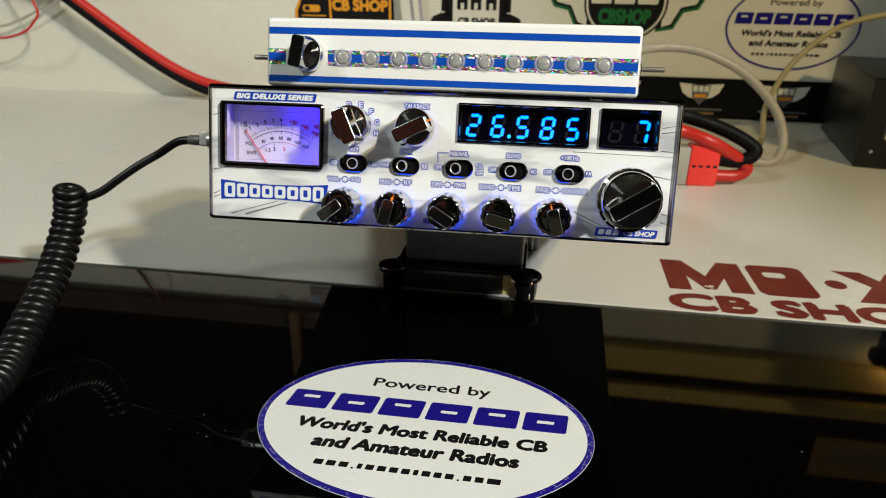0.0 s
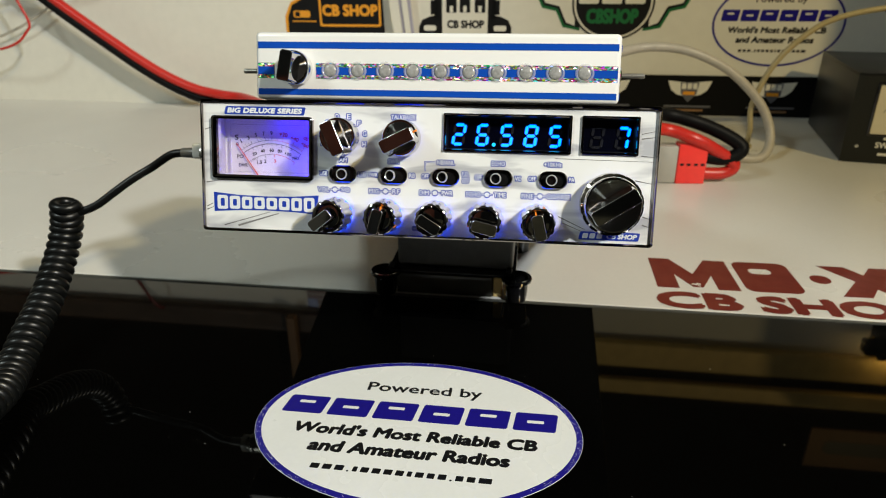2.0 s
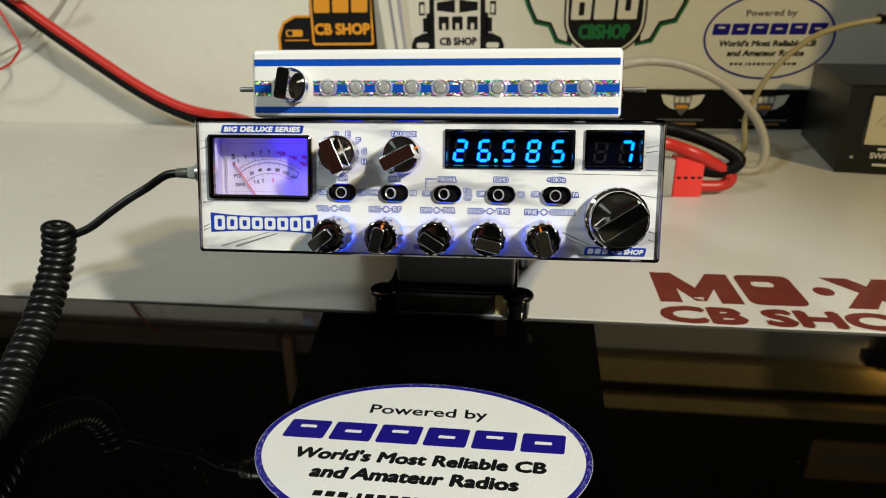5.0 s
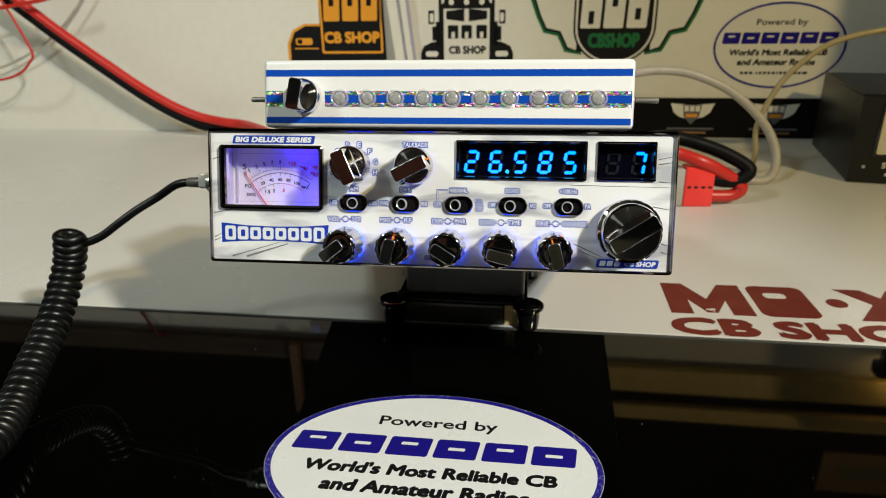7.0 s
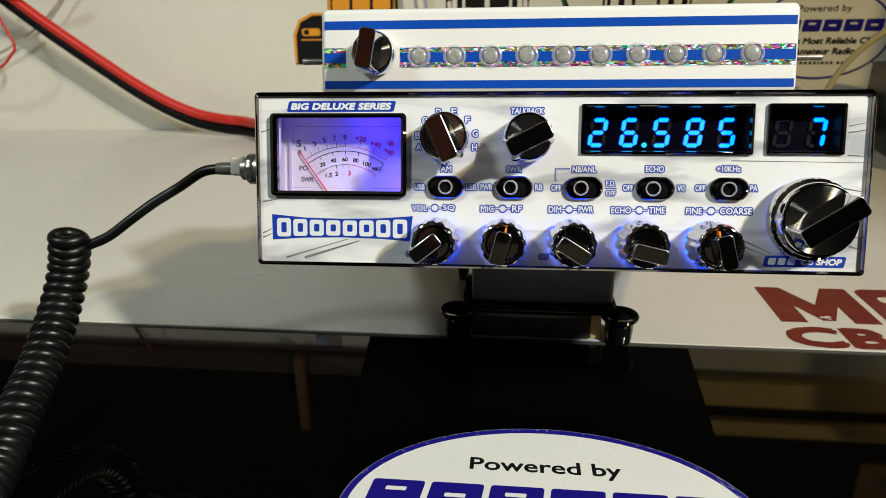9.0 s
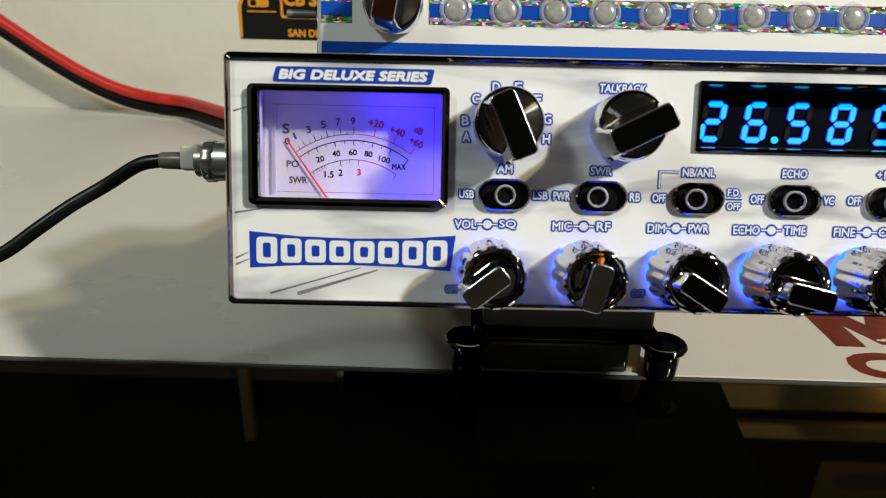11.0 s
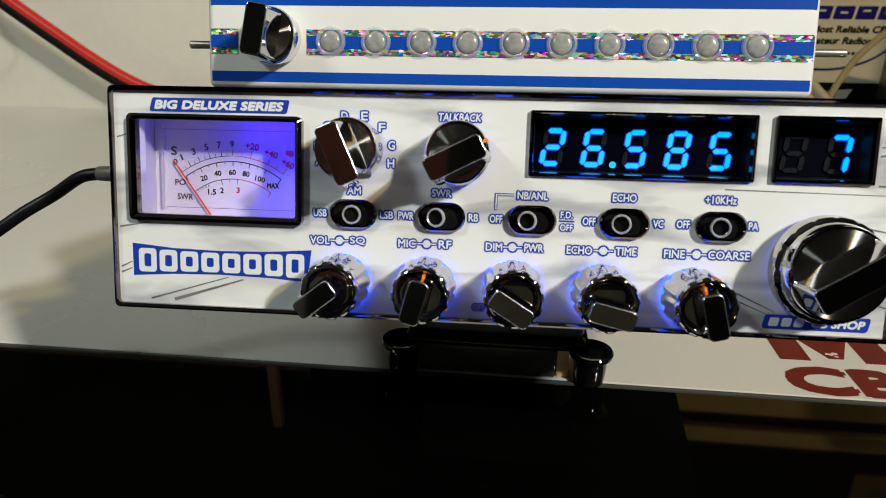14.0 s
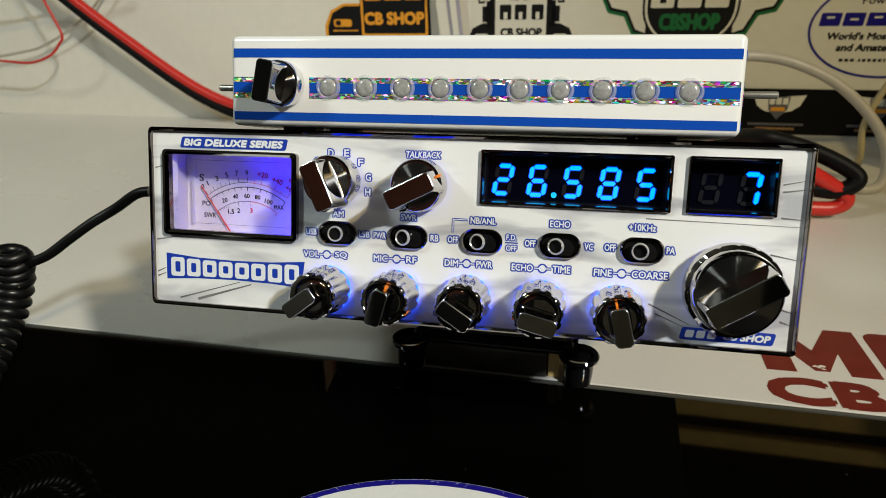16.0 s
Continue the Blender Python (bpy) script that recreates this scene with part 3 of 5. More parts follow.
for body, x, z, w, h, mat in (("S", -87.1, 41.6, 1.7, 2.3, INKGREY), ("0", -86.8, 38.6, 1.2, 1.6, INKGREY), ("1", -85.0, 39.9, 0.5, 1.6, INKGREY), ("3", -81.6, 41.5, 1.1, 1.7, INKGREY), ("5", -78.0, 42.8, 1.1, 1.7, INKGREY),
                              ("7", -74.4, 43.5, 1.1, 1.7, INKGREY), ("9", -70.8, 43.8, 1.1, 1.7, INKGREY), ("+20", -65.2, 43.3, 3.6, 1.7, INKRED), ("+40", -60.0, 41.5, 3.6, 1.7, INKRED), ("dB", -54.8, 41.8, 2.2, 1.6, INKRED),
                              ("+60", -55.4, 38.9, 3.4, 1.7, INKRED), ("PO", -85.5, 33.1, 2.9, 1.6, INKGREY), ("20", -78.8, 34.4, 1.9, 1.4, INKBLACK), ("40", -74.9, 35.8, 1.9, 1.4, INKBLACK), ("60", -70.8, 36.2, 1.9, 1.4, INKBLACK),
                              ("80", -67.0, 35.9, 1.9, 1.4, INKBLACK), ("100", -63.1, 34.6, 2.7, 1.4, INKBLACK), ("MAX", -59.5, 32.9, 3.2, 1.4, INKBLACK), ("SWR", -84.2, 29.2, 4.2, 1.6, INKGREY),
                              ("1.5", -76.6, 30.7, 2.2, 1.5, INKBLACK), ("2", -73.8, 31.2, 1.0, 1.5, INKBLACK), ("3", -69.3, 31.4, 1.0, 1.5, INKRED)):
    part("scale_figure", shifted(text_bm(body, w * 1.06, h * 1.08, 0.03), x, FD - 0.05, z, -(x - CX) * 1.7 if z > 33.5 and abs(x - CX) < 16 else 0), mat, meter)
part("card_border", joined(box(-90.2, -51, FD - 0.05, FD, 26.2, 26.3), box(-90.2, -90.1, FD - 0.05, FD, 26.2, 47.5), box(-51.1, -51, FD - 0.05, FD, 26.2, 47.5), box(-90.2, -51, FD - 0.05, FD, 47.4, 47.5)), INKGREY, meter)
nd = Vector((-76.6 + 86.8, 24.6 - 39.0)).normalized()
part("needle", poly([(-86.8 - nd.y * 0.17, 39.0 + nd.x * 0.17), (-86.8 + nd.y * 0.17, 39.0 - nd.x * 0.17), (-76.2 + nd.y * 0.24, 23.8 - nd.x * 0.24), (-76.2 - nd.y * 0.24, 23.8 + nd.x * 0.24)], FD - 1.1, FD - 0.95), NEEDLE, meter, "orange-red needle")
rib = bmesh.new()
for k in range(44):
    add_box(rib, -91.5, -90.7, FD + 3.2, FD + 4.3, 26.0 + 0.52 * k, 26.3 + 0.52 * k)
part("ribbed_edge", rib, FACE, meter, "fine ribbed edge inside the meter window")

for ob in meter.children:
    if ob.name.split(".")[0] in ("scale_arc", "scale_ticks", "scale_figure", "card_border", "needle"):
        ob.data.transform(Matrix.Translation((0.00107, 0.0045, -0.0006)) @ Matrix.Diagonal((1.026, 1, 1.02, 1)))

# seven-segment windows
def seven(cx, cz, lit, parent, w=5.6, h=9.5, t=1.2, slant=0.12, y=5.8):
    half = h / 2
    g = 0.26
    bars = {"a": (0, half - t / 2, 1), "g": (0, 0, 1), "d": (0, -half + t / 2, 1), "f": (-w / 2 + t / 2, half / 2, 0), "b": (w / 2 - t / 2, half / 2, 0), "e": (-w / 2 + t / 2, -half / 2, 0), "c": (w / 2 - t / 2, -half / 2, 0)}
    for key, (x, z, flat) in bars.items():
        if flat:
            k = w / 2 - t * 0.55 - g
            pts = [(-k, 0), (-k + t / 2, t / 2), (k - t / 2, t / 2), (k, 0), (k - t / 2, -t / 2), (-k + t / 2, -t / 2)]
        else:
            k = half / 2 - t * 0.2 - g
            pts = [(0, k), (t / 2, k - t / 2), (t / 2, -k + t / 2), (0, -k), (-t / 2, -k + t / 2), (-t / 2, k - t / 2)]
        pts = [(cx + x + px + slant * (z + pz), cz + z + pz) for px, pz in pts]
        part("segment", poly(pts, y, y + 0.3), LIT if key in lit else UNLIT, parent)
        if key in lit:
            # wider blue copy behind stands in for the glow around a lit segment
            mx, mz = sum(p[0] for p in pts) / 6, sum(p[1] for p in pts) / 6
            wide = [(mx + (px - mx) * (1.08 if flat else 1.42), mz + (pz - mz) * (1.42 if flat else 1.06)) for px, pz in pts]
            part("segment_edge", poly(wide, y + 0.05, y + 0.25), LITGLOW, parent)


DIGITS = {"2": "abged", "6": "afgedc", "5": "afgcd", "8": "abcdefg", "7": "abc", " ": ""}


def display(x0, x1, z0, z1, digits, label):
    cx, cz, w, h = (x0 + x1) / 2, (z0 + z1) / 2, x1 - x0, z1 - z0
    bm = bmesh.new()
    def ring(b, y, e):
        return [b.verts.new(Vector((x, y, z)) * MM) for x, z in rounded(cx, cz, w - 2 * e, h - 2 * e, 0.5, 3)]

    def skin(b, levels):
        loops = [ring(b, y, e) for y, e in levels]
        for p, q in zip(loops, loops[1:]):
            for i in range(len(p)):
                b.faces.new((p[i], p[(i + 1) % len(p)], q[(i + 1) % len(p)], q[i]))
        return b
    d = part("display_frame", skin(bm, ((7.2, 0.0), (-0.7, 0.0), (-1.0, 0.3), (-1.0, 0.55), (-0.75, 0.8), (0.6, 1.05))), BLACKCHROME, radio, label)
    part("display_well", skin(bmesh.new(), ((0.6, 1.05), (7.2, 1.7))), WELL, d, "dull black display well")
    part("display_back", box(x0 + 0.4, x1 - 0.4, 6.2, 7.0, z0 + 0.4, z1 - 0.4), DISPLAYBLACK, d)
    p = part("display_window", box(x0 + 1.2, x1 - 1.2, 2.6, 2.9, z0 + 1.2, z1 - 1.2), SMOKEPANE, d, "smoked display window")
    p.visible_shadow = False
    for x, ch in digits:
        seven(x, 45.35, DIGITS[ch], d)
    return d


f = display(9.4, 63.4, 38.0, 54.0, ((15.6, "2"), (25.9, "6"), (36.2, "5"), (46.6, "8"), (57.0, "5")), "black frequency display with glowing blue digits")
part("decimal_point", lathe([(0.0, 5.8), (0.85, 5.8), (0.85, 6.1)], 30.8, 41.3, 18), LIT, f)
display(67.4, 91.0, 38.1, 54.0, ((74.6, " "), (85.1, "7")), "black channel display with one glowing blue digit")


# slide levers in oval collars
def lever(x, lean):
    bm = bmesh.new()
    add_frame(bm, rounded(x, 27.0, 12.2, 7.5, 3.7, 8), rounded(x, 27.0, 10.4, 5.7, 2.8, 8), -1.5, 0.25, 0.5)
    c = part("lever_collar", bm, BLACKCHROME, radio, "gloss black oval collar", True)
    part("collar_floor", poly(rounded(x, 27.0, 10.5, 5.8, 2.85, 8), 0.05, 0.25), GLOSSBLACK, c)
    m = Matrix.Translation(Vector((x, 1.5, 27.0)) * MM) @ Matrix.Rotation(radians(lean), 4, "Z")
    for name, prof, mat, label in (("lever", [(0.0, -3.6), (1.7, -3.6), (1.75, -4.2), (2.1, -4.4), (2.25, -4.0), (1.9, 0.0)], GLOSSBLACK, "black lever"), ("lever_ring", [(1.85, -4.0), (1.9, -4.6), (2.15, -4.85), (2.42, -4.5), (2.45, -3.8), (2.2, -3.7)], LEVERRING, "silver lever ring")):
        b = lathe(prof, 0, 0, 24)
        bmesh.ops.transform(b, matrix=m, verts=b.verts[:])
        part(name, b, mat, c, label, True)


for x, lean in ((-34.5, 0), (-11.9, 17), (10.8, 17), (33.5, 15), (56.6, 10)):
    lever(x, -lean)


# chrome knobs
def add_loops(bm, loops):
    """Skins a stack of outlines of the same point count, closing the last one."""
    for p, q in zip(loops, loops[1:]):
        n = len(p)
        for i in range(n):
            bm.faces.new((p[i], p[(i + 1) % n], q[(i + 1) % n], q[i]))
    bm.faces.new(loops[-1])
    return bm


def bar_bm(length, width, y_front, y_back, taper=0.86):
    """A grip bar along x with rounded corners, narrower in front, its front edge rolled over."""
    bm = bmesh.new()
    rim = 0.32
    deep = y_back - y_front
    levels = [(y_back, 0.0, 1.30), (y_back - 0.12 * deep, 0.0, 1.14), (y_back - 0.32 * deep, 0.0, 1.03), (y_front + rim, 0.0, taper)] + [(y_front + rim * (1 - math.sin(t)), rim * (1 - math.cos(t)), taper) for t in (0.5, 1.05, 1.571)]
    loops = [[bm.verts.new(Vector((x, y, z)) * MM) for x, z in rounded(0, 0, length * (0.97 if k < 1 else 1.0 + 0.06 * (k - 1)) - 2 * inset, width * k - 2 * inset, 1.3 - inset, 5)] for y, inset, k in levels]
    return add_loops(bm, loops)


def grip_bar(bm, parent):
    ob = part("grip_bar", bm, CHROME, parent, "", True)
    # paler, rougher chrome on the rolled edge draws in its bright highlight line
    ob.data.materials.append(EDGECHROME)
    front = min(v.co.y for v in ob.data.vertices)
    for p in ob.data.polygons:
        p.material_index = 1 if len(p.vertices) == 4 and p.center.y < front + 0.00034 else 0
    ob.modifiers.new("flat_faces", "WEIGHTED_NORMAL").keep_sharp = True
    return ob


def ring_light(x, z, r, parent, glow_mat=HALO):
    part("ring_light", lathe([(r - 1.0, -0.35), (r, -0.35), (r, 0.0), (r - 1.0, 0.0)], x, z, 32, closed=True), glow_mat, parent, "glowing blue ring behind the knob")


def dual_knob(x, z, turn, marks=(), dx=0.0, dz=0.0):
    def wob(i, y):
        if y < -14.2 or y == -12.9 or y == -14.1:
            return 1.0
        return (1.0, 1.0, 1.0, 1.0, 0.98, 0.925, 0.925, 0.98)[i % 8]
    outer = part("outer_knob", lathe([(5.3, -12.9), (5.6, -14.1), (6.1, -14.55), (6.6, -14.4), (6.95, -14.0), (7.15, -13.6), (7.15, -12.4), (6.85, -11.8), (7.0, -10.5), (7.75, -2.2), (5.0, -2.0)], x, z, 96, wob), CHROME, radio, "ribbed dark chrome outer knob", True)
    part("inner_knob", lathe([(0.0, -13.4), (4.3, -13.7), (4.85, -13.6), (5.2, -13.0), (5.6, -12.3), (0.0, -12.0)], x, z, 40), CHROME, outer, "", True)
    grip_bar(shifted(bar_bm(10.8, 5.2, -19.2, -13.0, 0.92), x + dx, 0, z + dz, turn), outer)
    for r0, r1, a, y0, y1 in marks:
        part("pointer_mark", shifted(box(r0, r1, y0, y1, -0.3, 0.3), x, 0, z, a), MARK, outer, "orange pointer line")
    ring_light(x, z, 7.2, outer)


KZ = 9.4
dual_knob(-37.3, KZ, 38, (), -2.0, -1.2)
dual_knob(-15.2, KZ, 75, ((3.4, 5.2, 80, -15.2, -13.6), (6.45, 7.2, -28, -13.9, -4.0)), -0.9, -0.9)
dual_knob(6.8, KZ, -32, (), -0.6, -1.4)
dual_knob(28.8, KZ, -13, ((6.45, 7.2, 195, -13.8, -2.5),), 0.2, -1.9)
dual_knob(50.8, KZ, -76, ((3.2, 5.2, 104, -15.3, -13.6), (6.45, 7.2, 72, -13.9, -3.0)), 0.4, -1.0)


def selector_knob(x, z, turn, mark):
    k = part("selector_knob", lathe([(6.7, -9.85), (7.15, -9.85), (7.5, -9.4), (7.7, -8.7), (7.8, -1.8), (5.0, -1.6)], x, z, 64), CHROME, radio, "round dark chrome selector knob", True)
    part("face_disc", lathe([(0.0, -9.3), (3.4, -9.5), (6.7, -9.85)], x, z, 64), SPUN, k, "spun chrome face", True)
    grip_bar(shifted(bar_bm(14.7, 6.4, -18.0, -9.0, 0.88), x, 0, z - 1.2, turn), k)
    if mark is not None:
        part("pointer_mark", shifted(box(6.0, 7.85, -10.0, -8.2, -0.4, 0.4), x, 0, z, mark), MARK, k, "orange pointer line")
    ring_light(x, z, 6.4, k, DIMHALO)


selector_knob(-34.6, 43.2, -66, None)
selector_knob(-7.8, 43.0, 27, 25)


def tuning_knob(x, z, turn):
    def wob(i, y):
        return 0.975 if i % 6 == 0 and -5.5 < y < -2.5 else 1.0
    k = part("tuning_knob", lathe([(10.6, -9.9), (11.1, -9.85), (11.5, -9.3), (11.9, -5.6), (12.9, -5.0), (13.2, -4.0), (13.2, -2.0), (12.4, -1.2), (9.0, -1.0)], x, z, 96, wob), CHROME, radio, "large dark chrome tuning knob with a grip bar", True)
    part("face_disc", lathe([(0.0, -9.2), (5.0, -9.4), (8.6, -9.7), (10.6, -9.9)], x, z, 96), SPUN, k, "spun chrome face", True)
    grip_bar(shifted(bar_bm(20.8, 7.2, -19.0, -8.4, 0.86), x, 0, z, turn), k)
    ring_light(x, z, 11.2, k, DIMHALO)


tuning_knob(81.0, 17.8, 33)

# inner lamps of the meter
for n, (x, y, z, watts) in enumerate(((-51.5, 6.0, 28.0, 0.0070), (-60, 5.0, 50.8, 0.0052))):
    data = bpy.data.lights.new("meter_led", "POINT")
    data.energy, data.color, data.shadow_soft_size = watts, (0.035, 0.008, 1.0), 0.0012
    ob = new("meter_led", data)
    ob.matrix_world = RADIO @ Matrix.Translation(Vector((x, y, z)) * MM)

# microphone socket on the side of the case
def on_side(bm, name, mat, label, parent, smooth=True):
    ob = part(name, bm, mat, parent, label, smooth)
    ob.data.transform(Matrix.Translation((-0.0980, 0.0530, 0.0335)) @ Matrix.Rotation(radians(-90), 4, "Z"))
    return ob


sock = on_side(lathe([(0, -27.6), (4.6, -27.6), (4.9, -27.3), (4.9, -23.8), (5.9, -23.5), (6.1, -22.9), (6.1, -5.0), (7.4, -4.6), (7.4, 0), (0, 0)], 0, 0, 40), "microphone_plug", NICKEL, "worn nickel screw-on microphone plug", radio)
on_side(lathe([(4.8, -25.2), (6.0, -25.0), (6.5, -24.4), (6.5, -21.6), (6.0, -21.0), (4.8, -20.9)], 0, 0, 48, lambda i, y: 1.0 if i % 4 < 2 else 0.955), "coupling_ring", NICKEL, "ribbed nickel coupling ring", sock)
on_side(box(-4.4, 4.3, -32.0, -25.4, -3.0, 5.2, 1.4, 3), "cable_clamp", SATIN, "pale cable clamp", sock)
on_side(shifted(lathe([(0, -0.9), (0.8, -0.8), (1.1, 0.2), (0, 0.2)], 0, 0, 16), -4.4, -29.0, 0.2, 0), "clamp_screw", NICKEL, "", sock)
on_side(lathe([(0, -39.2), (2.4, -39.2), (2.6, -38.7), (2.8, -31.9), (0, -31.8)], 0, 0, 24), "strain_relief", SMOKE, "grey strain relief sleeve", sock)

# ---------- lighted box on the radio ----------
boxm = RADIO @ Matrix.Translation((0.0012, 0.0215, 0.0613))
led = thing("led_box", boxm, "white enamelled box with blue stripes and ten clear LEDs", "light box")
part("shell", box(-83.8, 83.7, 0, 62, -1.0, 29.5, 2.3, 5), BOXWHITE, led, "white gloss shell", True)


def band(z0, z1, x0, x1, mat, name, y=-0.12, depth=0.5, label=""):
    bm = box(x0, x1, y, y + depth, z0, z1)
    return part(name, bm, mat, led, label)


band(21.9, 24.9, -82.3, 82.3, STRIPE, "stripe", label="royal blue stripe")
band(0.9, 3.7, -82.3, 82.3, STRIPE, "stripe", label="royal blue stripe")
band(8.4, 15.4, -82.4, -74.5, HOLO, "foil_band", label="holographic foil strip")
band(8.4, 15.4, -54.6, 82.4, HOLO, "foil_band", label="holographic foil strip")
band(10.2, 13.6, -82.4, -74.6, STRIPE, "stripe", -0.24)
band(10.2, 13.6, -54.4, 82.4, STRIPE, "stripe", -0.24)
for side in (-1, 1):
    for z0, z1, mat in ((21.9, 24.9, STRIPE), (0.9, 3.7, STRIPE), (8.4, 15.4, HOLO)):
        part("stripe_return", box(*sorted((side * 83.6, side * 83.95)), 2.4, 40, z0, z1), mat, led)
for i in range(10):
    x = -47.7 + 12.85 * i
    lens = part("led_lens", lathe([(0.0, -1.25), (0.9, -1.22), (1.7, -1.12), (2.3, -0.95), (2.7, -0.7), (2.9, -0.4), (3.0, 0.1)], x, 12.2, 32), LENS, led, "clear unlit LED dome", True)
    part("led_rim", lathe([(2.98, -0.2), (3.1, -0.85), (3.5, -1.1), (4.0, -0.9), (4.3, -0.2)], x, 12.2, 32), LEDRIM, lens, "clear plastic LED holder", True)
kn = part("knob", lathe([(6.6, -7.0), (7.1, -6.7), (7.6, -5.6), (7.7, -1.0), (7.3, -0.2)], -63.6, 12.8, 56), BRIGHT, led, "bright chrome knob", True)
part("face_disc", lathe([(0.0, -6.8), (3.4, -6.9), (6.6, -7.0)], -63.6, 12.8, 56), SPUN, kn, "spun chrome face", True)
grip_bar(shifted(bar_bm(13.8, 6.6, -15.6, -5.8, 0.88), -64.2, 0, 12.5, 80), kn)
for side, x0, x1 in ((-1, -83.7, -93.8), (1, 83.6, 95.8)):
    s = part("side_switch", lathe([(0, -1.7), (2.5, -1.6), (2.9, -1.2), (2.9, 0), (0, 0)], 0, 0, 24), BLACKCHROME, led, "small dark chrome side switch", True)
    bat = part("bat_lever", lathe([(0, -abs(x1 - x0)), (0.9, -abs(x1 - x0) + 0.05), (1.2, -abs(x1 - x0) + 0.4), (1.15, -4.0), (0.95, -1.2), (0, -1.0)], 0, 0, 20), NICKEL, s, "slim polished switch lever", True)
    for ob in (s, bat):
        ob.data.transform(Matrix.Translation(Vector((x0, 10.5, 12.6)) * MM) @ Matrix.Rotation(radians(90 * side), 4, "Z"))

# ---------- stand under the radio ----------
for x in (-60, 60):
    for y in (8, 52):
        part("rubber_pad", box(x - 6, x + 6, y - 4, y + 4, -3.2, -0.8, 0.4), RUBBER, led, "thin black rubber pad")

stand = thing("radio_stand", BENCH @ pose(-0.0005, 0.0932, 0.001), "smoky grey stand on black rubber feet at the bench edge", "stand")
part("pillar", box(-32, 39.5, 8, 78, 15.5, 58, 2.5, 3), SMOKE, stand, "smoky grey hollow pillar", True)
part("base_block", box(-31.5, 27.5, 1.2, 76, 0.1, 13.1, 0.5), SMOKEDARK, stand, "dark smoked base block", True)
# tan block paints the warm lamplight seen between base block and foot
part("lit_patch", box(28.2, 33.4, 2.2, 30, 0.1, 12.9, 0.4), TAN, stand, "tan block standing in for a warm light patch")
part("base_plate", box(-37, 41.5, 1.0, 84, 13.3, 15.4, 0.6), GLOSSBLACK, stand, "gloss black base plate", True)
for sx in (-1, 1):
    part("plate_screw", shifted(lathe([(0, -1.6), (1.5, -1.6), (1.8, -0.8), (1.8, 1.5), (0, 1.5)], 0, 0, 18), sx * 36 + 1.5, 1.9, 18.2), MATTEBLACK, stand, "", True)
    for y in (1.5, 76):
        foot = lathe([(0, -13.0), (6.8, -13.0), (7.0, -14.6), (8.8, -15.0), (9.4, -14.2), (9.2, -12.8), (7.4, -12.2), (6.95, -11.2), (7.0, -9.4), (6.97, -7.4), (6.85, -5.0), (6.6, -2.4), (6.2, 0.0), (0, 0)], 0, 0, 36)
        o = part("rubber_foot", foot, FOOTBLACK, stand, "black flanged rubber foot", True)
        o.data.transform(Matrix.Translation(Vector((sx * 40.2 + 1.8, y, 0)) * MM) @ Matrix.Rotation(radians(-90), 4, "X"))

# ---------- oval sticker on the glass ----------


def oval_pts(cx, cz, w, h, n=72):
    return [(cx + w / 2 * math.cos(2 * math.pi * i / n), cz + h / 2 * math.sin(2 * math.pi * i / n)) for i in range(n)]


def oval_sticker(m, label, w=145.5, h=98.0, base=VINYL, rim=NAVY, thick=0.25):
    st = thing("oval_sticker", m, label, "sticker")
    part("backing", poly(oval_pts(0, 0, w, h), -thick, -0.05), base, st, "white vinyl backing")
    bm = bmesh.new()
    add_frame(bm, oval_pts(0, 0, w - 0.3, h - 0.3), oval_pts(0, 0, w - 5.6, h - 5.6), -thick - 0.06, -thick + 0.02)
    part("rim_line", bm, rim, st, "blue printed rim")
    k = w / 145.5
    y = -thick - 0.05
    part("lettering", shifted(text_bm("Powered by", 55.4 * k, 8.9 * k, 0.022), -0.6 * k, y, 25.2 * k), INKBLACK, st)
    for i in range(6):
        x = (-53.6 + 21.2 * i) * k
        pts = rounded(x, 8.7 * k, 18.8 * k, 12.6 * k, 1.2 * k, 3, 0.12)
        b2 = bmesh.new()
        add_frame(b2, pts, rounded(x, (8.8 if i % 2 else 10.6) * k, 7.5 * k, 2.0 * k, 0.5 * k, 3, 0.12), y - 0.01, y + 0.05)
        part("logo_block", b2, rim, st, "slanted blue logo block")
    part("lettering", shifted(text_bm("World's Most Reliable CB", 108 * k, 7.5 * k, 0.052, 0.14), -0.4 * k, y, -7.0 * k), INKBLACK, st)
    part("lettering", shifted(text_bm("and Amateur Radios", 86 * k, 7.5 * k, 0.052, 0.14), -0.7 * k, y, -18.0 * k), INKBLACK, st)
    x = -39.0
    for wd in (3.7, 3.7, 3.7, 0.9, 1.9, 3.3, 3.4, 3.4, 3.3, 1.9, 3.3, 3.0, 3.3, 0.9, 3.1, 3.3, 5.2):
        h = 0.9 if wd < 1 else 2.9
        part("fine_print_bar", poly(rounded((x + wd / 2) * k, (-30.3 - (1.4 if wd < 1 else 0)) * k, wd * k, h * k, 0.35 * k, 3, 0.1), y - 0.01, y + 0.05), INKBLACK, st)
        x += wd + 1.45
    return st


